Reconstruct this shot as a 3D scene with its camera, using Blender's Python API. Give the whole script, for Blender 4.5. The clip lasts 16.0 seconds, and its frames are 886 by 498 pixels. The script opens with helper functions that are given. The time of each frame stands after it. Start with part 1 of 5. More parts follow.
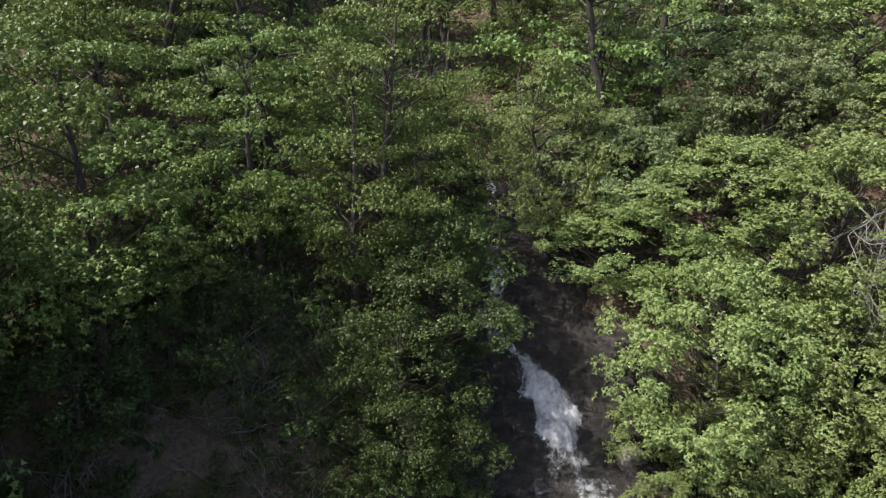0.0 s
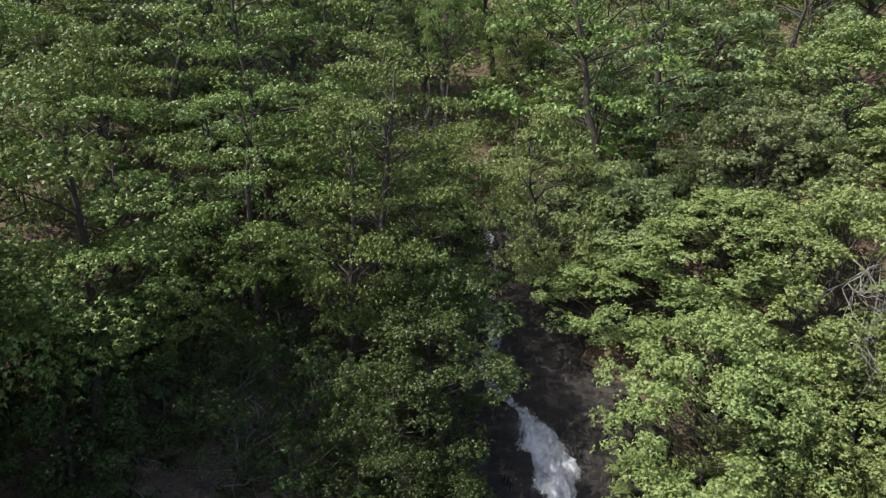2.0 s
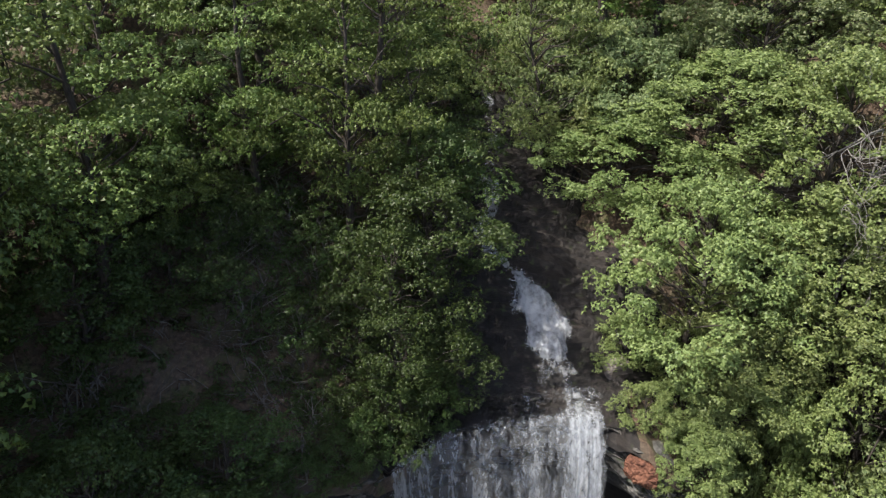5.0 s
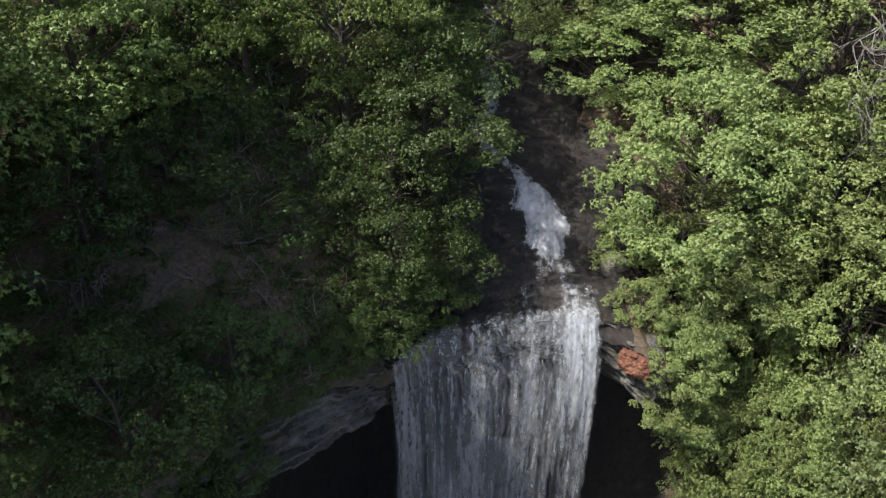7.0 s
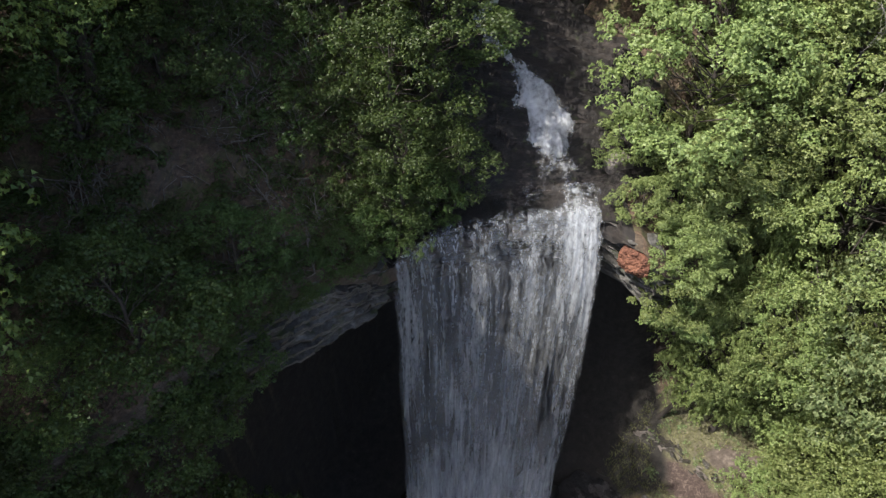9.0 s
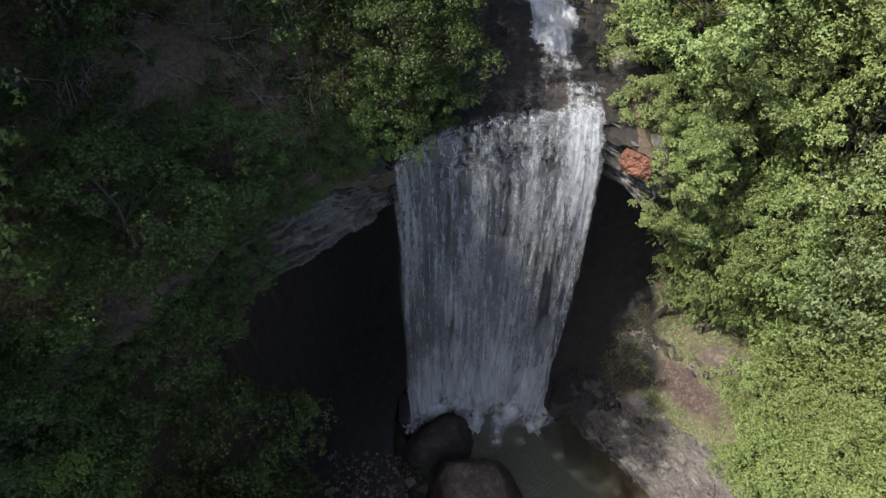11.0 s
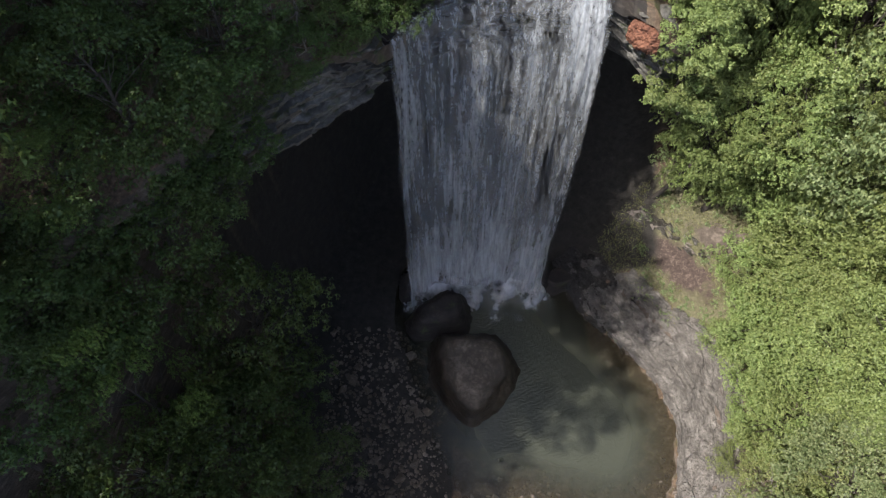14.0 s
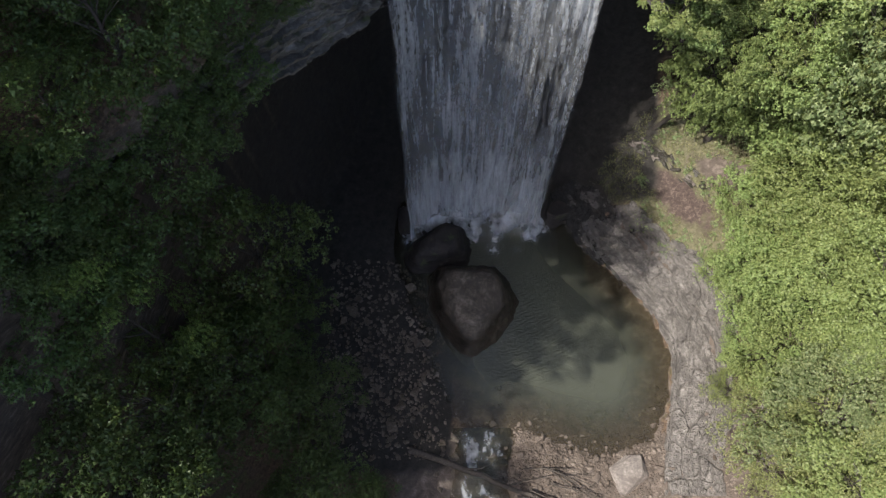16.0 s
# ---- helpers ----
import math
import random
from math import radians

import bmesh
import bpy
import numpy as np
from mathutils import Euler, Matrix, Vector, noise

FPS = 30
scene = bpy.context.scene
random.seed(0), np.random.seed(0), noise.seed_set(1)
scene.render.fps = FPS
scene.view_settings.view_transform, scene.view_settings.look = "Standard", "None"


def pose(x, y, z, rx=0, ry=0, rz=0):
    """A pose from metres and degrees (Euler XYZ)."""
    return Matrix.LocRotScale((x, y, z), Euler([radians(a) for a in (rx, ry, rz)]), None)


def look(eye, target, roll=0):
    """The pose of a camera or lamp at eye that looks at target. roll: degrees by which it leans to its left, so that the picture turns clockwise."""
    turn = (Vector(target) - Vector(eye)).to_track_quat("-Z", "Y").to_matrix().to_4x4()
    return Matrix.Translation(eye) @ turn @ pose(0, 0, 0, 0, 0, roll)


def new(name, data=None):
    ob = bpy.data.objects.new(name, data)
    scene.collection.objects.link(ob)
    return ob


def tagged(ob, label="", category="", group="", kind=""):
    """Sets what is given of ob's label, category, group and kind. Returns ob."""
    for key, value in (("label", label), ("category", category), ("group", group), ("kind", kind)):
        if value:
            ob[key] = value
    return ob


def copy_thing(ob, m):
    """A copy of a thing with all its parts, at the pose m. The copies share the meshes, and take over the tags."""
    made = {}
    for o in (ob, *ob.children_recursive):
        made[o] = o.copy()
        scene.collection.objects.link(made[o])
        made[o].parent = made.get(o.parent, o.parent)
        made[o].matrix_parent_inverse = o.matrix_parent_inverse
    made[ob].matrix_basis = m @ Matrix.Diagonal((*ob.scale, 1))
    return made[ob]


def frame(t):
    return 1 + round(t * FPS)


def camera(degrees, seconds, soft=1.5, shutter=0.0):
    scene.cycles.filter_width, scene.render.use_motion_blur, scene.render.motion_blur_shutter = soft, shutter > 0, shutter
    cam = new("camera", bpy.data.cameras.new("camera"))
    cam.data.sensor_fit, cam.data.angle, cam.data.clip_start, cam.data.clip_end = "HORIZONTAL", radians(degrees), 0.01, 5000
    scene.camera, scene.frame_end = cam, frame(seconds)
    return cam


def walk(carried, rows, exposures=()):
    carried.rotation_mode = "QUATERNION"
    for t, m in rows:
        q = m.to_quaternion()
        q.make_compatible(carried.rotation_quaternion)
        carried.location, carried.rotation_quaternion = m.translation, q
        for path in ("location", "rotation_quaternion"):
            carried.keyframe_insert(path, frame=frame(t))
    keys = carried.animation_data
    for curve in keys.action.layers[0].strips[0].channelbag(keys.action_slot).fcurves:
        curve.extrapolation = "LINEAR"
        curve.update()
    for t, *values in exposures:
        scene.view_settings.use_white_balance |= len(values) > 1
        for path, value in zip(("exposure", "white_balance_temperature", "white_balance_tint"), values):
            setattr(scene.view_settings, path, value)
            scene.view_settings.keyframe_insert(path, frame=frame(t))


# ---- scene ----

# ---------------------------------------------------------------- camera
LENS = 66.15
ROWS = [
    (0.0, -0.000, 0.000, 30.000, -0.00, -19.00, -0.00),
    (0.5, 0.032, -0.028, 29.999, 0.03, -14.39, -0.05),
    (1.0, 0.067, -0.051, 30.031, 0.09, -12.49, -0.10),
    (1.5, 0.114, -0.083, 30.097, 0.17, -13.27, -0.12),
    (2.0, 0.130, -0.104, 30.139, 0.17, -15.02, -0.14),
    (2.5, 0.135, -0.122, 30.190, 0.16, -16.83, -0.15),
    (3.0, 0.147, -0.127, 30.247, 0.18, -18.69, -0.15),
    (3.5, 0.174, -0.134, 30.284, 0.18, -20.58, -0.12),
    (4.0, 0.203, -0.127, 30.322, 0.19, -22.57, -0.08),
    (6.5, 0.309, -0.107, 30.252, 0.21, -32.92, 0.22),
    (7.0, 0.308, -0.106, 30.218, 0.13, -34.99, 0.27),
    (7.5, 0.297, -0.089, 30.201, 0.12, -37.11, 0.32),
    (8.0, 0.250, -0.079, 30.180, 0.05, -39.21, 0.29),
    (8.5, 0.224, -0.062, 30.162, 0.02, -41.32, 0.26),
    (9.0, 0.218, -0.038, 30.133, -0.03, -43.42, 0.27),
    (9.5, 0.221, -0.007, 30.106, -0.07, -45.61, 0.28),
    (12.0, 0.170, 0.081, 29.958, -0.24, -54.97, 0.26),
    (12.5, 0.169, 0.085, 29.938, -0.26, -56.61, 0.27),
    (13.0, 0.174, 0.089, 29.933, -0.29, -58.32, 0.30),
    (13.5, 0.187, 0.089, 29.915, -0.32, -59.94, 0.32),
    (14.0, 0.189, 0.078, 29.902, -0.37, -61.51, 0.32),
    (14.5, 0.203, 0.087, 29.899, -0.38, -63.06, 0.33),
    (15.0, 0.199, 0.084, 29.886, -0.46, -64.49, 0.33),
    (15.5, 0.209, 0.088, 29.880, -0.46, -65.94, 0.35),
    (16.0, 0.222, 0.107, 29.864, -0.50, -67.21, 0.36),
]
EXPOSURES = [(0, 0.9), (4, 0.9), (10, 1.04), (16, 1.1)]
SUN_EL, SUN_AZ = 56.0, 248.5
SUN, SKY = 3.8, 0.15

cam = camera(LENS, 16.0, soft=1.28)
walk(cam, [(t, pose(x, y, z, 90 + pitch, roll, yaw)) for t, x, y, z, yaw, pitch, roll in ROWS], EXPOSURES)

# ---------------------------------------------------------------- light
world = bpy.data.worlds.new("world")
scene.world = world
world.use_nodes = True
sky = world.node_tree.nodes.new("ShaderNodeTexSky")
sky.sky_type, sky.sun_disc = "NISHITA", False
sky.dust_density, sky.air_density = 3.0, 0.8
sky.sun_elevation, sky.sun_rotation = radians(SUN_EL), radians(SUN_AZ)
back = world.node_tree.nodes["Background"]
back.inputs["Strength"].default_value = SKY
world.node_tree.links.new(sky.outputs[0], back.inputs["Color"])
sun_data = bpy.data.lights.new("sun", "SUN")
sun_data.energy, sun_data.angle, sun_data.color = SUN, radians(0.53), (1.0, 0.95, 0.86)
sun = new("sun", sun_data)
TO_SUN = Vector((math.sin(radians(SUN_AZ)) * math.cos(radians(SUN_EL)), math.cos(radians(SUN_AZ)) * math.cos(radians(SUN_EL)), math.sin(radians(SUN_EL))))
sun.matrix_world = look(Vector((0, 0, 60)) + TO_SUN * 60, (0, 0, 60))


# ---------------------------------------------------------------- number noise
def lattice(ix, iy, iz, seed):
    n = (ix * 374761393 + iy * 668265263 + iz * 2147483647 + seed * 974634777) & 0x7FFFFFFF
    n = ((n ^ (n >> 13)) * 1274126177) & 0x7FFFFFFF
    n = ((n ^ (n >> 16)) * 60493) & 0x7FFFFFFF
    return (n & 0xFFFF) / 65535.0


def rough(x, y, z=0.0, seed=0, octaves=4):
    """Fractal value noise in -1..1 for arrays."""
    x, y, z = np.broadcast_arrays(np.asarray(x, float), np.asarray(y, float), np.asarray(z, float))
    total, amp, norm = np.zeros(x.shape), 1.0, 0.0
    for o in range(octaves):
        fx, fy, fz = np.floor(x), np.floor(y), np.floor(z)
        ux, uy, uz = x - fx, y - fy, z - fz
        ux, uy, uz = (u * u * (3 - 2 * u) for u in (ux, uy, uz))
        ix, iy, iz = fx.astype(np.int64), fy.astype(np.int64), fz.astype(np.int64)
        v = 0
        for a in (0, 1):
            for b in (0, 1):
                for c in (0, 1):
                    w = (ux if a else 1 - ux) * (uy if b else 1 - uy) * (uz if c else 1 - uz)
                    v = v + w * lattice(ix + a, iy + b, iz + c, seed + o)
        total, norm = total + amp * (2 * v - 1), norm + amp
        amp *= 0.5
        x, y, z = x * 2.03 + 7.1, y * 2.03 + 3.7, z * 2.03 + 1.3
    return total / norm


def smooth(v, a, b):
    u = np.clip((np.asarray(v, float) - a) / (b - a), 0, 1)
    return u * u * (3 - 2 * u)


# ---------------------------------------------------------------- mesh tools
def build(name, verts, faces, material, parent=None, label="", shade=True):
    """One mesh object from arrays of places and faces; a child of parent if one is given."""
    me = bpy.data.meshes.new(name)
    verts = np.asarray(verts, np.float32)
    if isinstance(faces, np.ndarray):
        n, k = faces.shape
        me.vertices.add(len(verts))
        me.vertices.foreach_set("co", verts.ravel())
        me.loops.add(n * k)
        me.loops.foreach_set("vertex_index", faces.astype(np.int32).ravel())
        me.polygons.add(n)
        me.polygons.foreach_set("loop_start", np.arange(0, n * k, k, dtype=np.int32))
        me.polygons.foreach_set("loop_total", np.full(n, k, dtype=np.int32))
    else:
        me.from_pydata(verts.tolist(), [], faces)
    me.update(calc_edges=True)
    me.polygons.foreach_set("use_smooth", np.full(len(me.polygons), shade))
    me.materials.append(material)
    ob = new(name, me)
    if parent:
        ob.parent = parent
    if label:
        tagged(ob, label)
    return ob


def grid_faces(nu, nv, closed=False):
    i, j = np.meshgrid(np.arange(nu if closed else nu - 1), np.arange(nv - 1), indexing="ij")
    i2 = (i + 1) % nu
    return np.stack([i * nv + j, i2 * nv + j, i2 * nv + j + 1, i * nv + j + 1], -1).reshape(-1, 4)


def tube(points, radii, sides=6):
    """A tapered bent tube: places and faces."""
    points = np.asarray(points, float)
    ahead = np.gradient(points, axis=0)
    ahead /= np.linalg.norm(ahead, axis=1)[:, None] + 1e-9
    ref = np.array([0.31, 0.95, 0.05]) if abs(ahead[0][2]) > 0.8 else np.array([0.0, 0.0, 1.0])
    s1 = np.cross(ahead, ref)
    s1 /= np.linalg.norm(s1, axis=1)[:, None] + 1e-9
    s2 = np.cross(ahead, s1)
    a = np.linspace(0, 2 * np.pi, sides, endpoint=False)
    ring = points[None] + np.asarray(radii)[None, :, None] * (np.cos(a)[:, None, None] * s1[None] + np.sin(a)[:, None, None] * s2[None])
    return ring.reshape(-1, 3), grid_faces(sides, len(points), closed=True)


def joined(pieces):
    verts, faces, n = [], [], 0
    for v, f in pieces:
        verts.append(v)
        faces.append(f + n)
        n += len(v)
    return np.concatenate(verts), np.concatenate(faces)


def empty(name, label, category, group="", at=(0, 0, 0)):
    ob = new(name)
    ob.location = at
    return tagged(ob, label, category, group)


# ---------------------------------------------------------------- materials
class Nodes:
    def __init__(self, name):
        self.mat = bpy.data.materials.new(name)
        self.mat.use_nodes = True
        self.tree = self.mat.node_tree
        self.bsdf = self.tree.nodes["Principled BSDF"]
        self.out = self.tree.nodes["Material Output"]

    def add(self, kind, **props):
        n = self.tree.nodes.new("ShaderNode" + kind)
        for k, v in props.items():
            setattr(n, k, v)
        return n

    def link(self, a, b):
        self.tree.links.new(a, b)

    def coords(self, scale=(1, 1, 1), kind="Object"):
        m = self.add("Mapping")
        m.inputs["Scale"].default_value = scale
        self.link(self.add("TexCoord").outputs[kind], m.inputs[0])
        return m.outputs[0]

    def noise(self, scale, detail=4, rough_=0.6, at=None, distortion=0.0):
        n = self.add("TexNoise")
        n.inputs["Scale"].default_value, n.inputs["Detail"].default_value = scale, detail
        n.inputs["Roughness"].default_value, n.inputs["Distortion"].default_value = rough_, distortion
        if at is not None:
            self.link(at, n.inputs["Vector"])
        return n.outputs["Fac"]

    def ramp(self, fac, stops):
        r = self.add("ValToRGB")
        while len(r.color_ramp.elements) < len(stops):
            r.color_ramp.elements.new(0.5)
        for e, (p, c) in zip(r.color_ramp.elements, stops):
            e.position, e.color = p, (*c, 1) if len(c) == 3 else c
        self.link(fac, r.inputs[0])
        return r.outputs[0]

    def mix(self, fac, a, b, blend="MIX"):
        m = self.add("Mix", data_type="RGBA", blend_type=blend)
        for v, s in ((fac, m.inputs[0]), (a, m.inputs[6]), (b, m.inputs[7])):
            if isinstance(v, (int, float)):
                s.default_value = v
            elif isinstance(v, tuple):
                s.default_value = (*v, 1)
            else:
                self.link(v, s)
        return m.outputs[2]

    def math(self, op, a, b=0.0, clamp=False):
        m = self.add("Math", operation=op, use_clamp=clamp)
        for v, s in ((a, m.inputs[0]), (b, m.inputs[1])):
            if isinstance(v, (int, float)):
                s.default_value = v
            else:
                self.link(v, s)
        return m.outputs[0]

    def bump(self, height, strength, distance):
        b = self.add("Bump")
        b.inputs["Strength"].default_value, b.inputs["Distance"].default_value = strength, distance
        self.link(height, b.inputs["Height"])
        self.link(b.outputs[0], self.bsdf.inputs["Normal"])
        return b.outputs[0]


def leaf_material(name, low, high, clear=0.35, rough_=0.5):
    """Leaves: two greens by leaf and by tree, light passing through."""
    n = Nodes(name)
    island = n.add("NewGeometry").outputs["Random Per Island"]
    tree = n.add("ObjectInfo").outputs["Random"]
    col = n.mix(n.ramp(island, [(0.0, (0, 0, 0)), (1.0, (1, 1, 1))]), low, high)
    tinted = n.add("HueSaturation")
    n.link(n.math("ADD", n.math("MULTIPLY", tree, 0.03), 0.485), tinted.inputs["Hue"])
    n.link(n.math("ADD", n.math("MULTIPLY", tree, 0.35), 0.82), tinted.inputs["Value"])
    n.link(col, tinted.inputs["Color"])
    n.link(tinted.outputs[0], n.bsdf.inputs["Base Color"])
    n.bsdf.inputs["Roughness"].default_value = rough_
    n.bsdf.inputs["Specular IOR Level"].default_value = 0.4
    tr = n.add("BsdfTranslucent")
    n.link(n.mix(0.35, tinted.outputs[0], (0.22, 0.29, 0.09)), tr.inputs["Color"])
    mixed = n.add("MixShader")
    mixed.inputs[0].default_value = clear
    n.link(n.bsdf.outputs[0], mixed.inputs[1])
    n.link(tr.outputs[0], mixed.inputs[2])
    n.link(mixed.outputs[0], n.out.inputs["Surface"])
    return n.mat


def bark_material(name, a, b):
    n = Nodes(name)
    at = n.coords((6, 6, 1.2))
    v = n.noise(3.0, 6, 0.65, at)
    n.link(n.ramp(v, [(0.3, a), (0.7, b)]), n.bsdf.inputs["Base Color"])
    n.bsdf.inputs["Roughness"].default_value = 0.9
    n.bump(v, 0.6, 0.03)
    return n.mat


def litter_material():
    """Forest floor: leaf litter, soil and moss, bare rock where it is steep."""
    n = Nodes("forest_floor")
    at = n.coords()
    fine, mid, broad = n.noise(9.0, 6, 0.7, at), n.noise(1.7, 5, 0.6, at), n.noise(0.35, 4, 0.5, at)
    litter = n.ramp(fine, [(0.3, (0.035, 0.024, 0.016)), (0.5, (0.09, 0.06, 0.04)), (0.72, (0.2, 0.145, 0.1))])
    green = n.ramp(fine, [(0.3, (0.03, 0.04, 0.012)), (0.7, (0.11, 0.13, 0.04))])
    col = n.mix(n.ramp(mid, [(0.5, (0, 0, 0)), (0.66, (0.8, 0.8, 0.8))]), litter, green)
    rock = n.ramp(n.noise(2.4, 7, 0.65, n.coords((1, 1, 4))), [(0.3, (0.03, 0.023, 0.017)), (0.55, (0.085, 0.067, 0.05)), (0.75, (0.2, 0.165, 0.13))])
    up = n.add("SeparateXYZ")
    n.link(n.add("NewGeometry").outputs["True Normal"], up.inputs[0])
    steep = n.ramp(n.math("ADD", up.outputs[2], n.math("MULTIPLY", n.math("SUBTRACT", mid, 0.5), 0.35)), [(0.45, (1, 1, 1)), (0.68, (0, 0, 0))])
    col = n.mix(steep, col, rock)
    attr = n.add("Attribute", attribute_name="lawn")
    grass = n.ramp(fine, [(0.3, (0.05, 0.04, 0.026)), (0.5, (0.11, 0.105, 0.058)), (0.72, (0.23, 0.215, 0.14))])
    grassy = n.ramp(n.math("ADD", n.math("MULTIPLY", attr.outputs["Fac"], 1.2), n.math("SUBTRACT", mid, 0.6)), [(0.35, (0, 0, 0)), (0.65, (1, 1, 1))])
    col = n.mix(grassy, col, grass)
    dirt = n.add("Attribute", attribute_name="dirt")
    soil = n.ramp(n.noise(2.6, 8, 0.72, at, 0.5), [(0.3, (0.045, 0.034, 0.028)), (0.52, (0.105, 0.084, 0.07)), (0.72, (0.23, 0.195, 0.168))])
    worn = n.ramp(n.math("ADD", dirt.outputs["Fac"], n.math("MULTIPLY", n.math("SUBTRACT", n.math("ADD", n.math("MULTIPLY", mid, 0.6), n.math("MULTIPLY", fine, 0.4)), 0.5), 1.8)), [(0.4, (0, 0, 0)), (0.62, (1, 1, 1))])
    col = n.mix(worn, col, soil)
    earth = n.add("Attribute", attribute_name="earth")
    mould = n.ramp(n.noise(7.0, 8, 0.75, at, 0.5), [(0.32, (0.026, 0.018, 0.015)), (0.52, (0.072, 0.05, 0.042)), (0.72, (0.2, 0.158, 0.138))])
    col = n.mix(n.ramp(n.math("ADD", earth.outputs["Fac"], n.math("MULTIPLY", n.math("SUBTRACT", n.math("ADD", n.math("MULTIPLY", mid, 0.6), n.math("MULTIPLY", fine, 0.4)), 0.5), 1.8)), [(0.42, (0, 0, 0)), (0.68, (1, 1, 1))]), col, mould)
    # Near-black rock colour: cave shade painted in, together with the falls' wet spray zone.
    damp_shade = n.add("Attribute", attribute_name="damp_shade")
    damp_shade_rock = n.ramp(n.noise(3.2, 6, 0.7, at), [(0.3, (0.010, 0.009, 0.008)), (0.6, (0.03, 0.027, 0.023)), (0.8, (0.07, 0.062, 0.052))])
    col = n.mix(n.ramp(n.math("ADD", damp_shade.outputs["Fac"], n.math("MULTIPLY", n.math("SUBTRACT", mid, 0.5), 0.5)), [(0.3, (0, 0, 0)), (0.6, (1, 1, 1))]), col, damp_shade_rock)
    n.link(n.mix(n.math("MULTIPLY", broad, 0.6), col, n.mix(1.0, col, (0.55, 0.5, 0.45), "MULTIPLY")), n.bsdf.inputs["Base Color"])
    n.bsdf.inputs["Roughness"].default_value = 0.92
    n.bump(n.math("ADD", fine, n.math("MULTIPLY", mid, 1.5)), 0.6, 0.07)
    return n.mat


def rock_material(name, dark, mid_c, light, wet=0.0, layered=True, moss=0.0):
    n = Nodes(name)
    at = n.coords((1, 1, 5) if layered else (1, 1, 1))
    a, b, c = n.noise(1.1, 6, 0.65, at, 0.4), n.noise(7.0, 6, 0.7, at), n.noise(0.5, 3, 0.5, n.coords())
    v = n.math("ADD", n.math("MULTIPLY", a, 0.6), n.math("MULTIPLY", b, 0.4))
    col = n.ramp(v, [(0.32, dark), (0.5, mid_c), (0.68, light)])
    col = n.mix(n.ramp(c, [(0.4, (0, 0, 0)), (0.7, (0.7, 0.7, 0.7))]), col, n.mix(1.0, col, (0.5, 0.45, 0.4), "MULTIPLY"))
    if moss:
        m = n.ramp(n.noise(2.2, 5, 0.6, n.coords()), [(0.62 - moss * 0.3, (0, 0, 0)), (0.75 - moss * 0.3, (1, 1, 1))])
        col = n.mix(m, col, (0.045, 0.06, 0.018))
    n.link(col, n.bsdf.inputs["Base Color"])
    n.link(n.ramp(b, [(0.3, (0.95 - 0.75 * wet,) * 3), (0.7, (0.8 - 0.4 * wet,) * 3)]), n.bsdf.inputs["Roughness"])
    n.bump(v, 0.7, 0.12)
    return n.mat


def boulder_material():
    """Brown rock, dark and glossy below an uneven wet line, the lit top painted paler."""
    n = Nodes("boulder_rock")
    at = n.coords()
    a, b = n.noise(1.2, 7, 0.68, at, 0.5), n.noise(8.0, 6, 0.7, at)
    v = n.math("ADD", n.math("MULTIPLY", a, 0.6), n.math("MULTIPLY", b, 0.4))
    dry = n.ramp(v, [(0.32, (0.022, 0.019, 0.015)), (0.5, (0.055, 0.045, 0.035)), (0.66, (0.16, 0.137, 0.112))])
    wet = n.ramp(v, [(0.32, (0.012, 0.01, 0.008)), (0.68, (0.05, 0.04, 0.03))])
    high = n.add("SeparateXYZ")
    n.link(n.add("TexCoord").outputs["Object"], high.inputs[0])
    line = n.ramp(n.math("ADD", n.math("MULTIPLY", high.outputs[2], 0.5), n.math("SUBTRACT", a, 0.4)), [(0.56, (0, 0, 0)), (0.72, (1, 1, 1))])
    n.link(n.mix(line, wet, dry), n.bsdf.inputs["Base Color"])
    n.link(n.ramp(line, [(0.0, (0.3,) * 3), (1.0, (0.85,) * 3)]), n.bsdf.inputs["Roughness"])
    n.bump(v, 0.8, 0.12)
    return n.mat


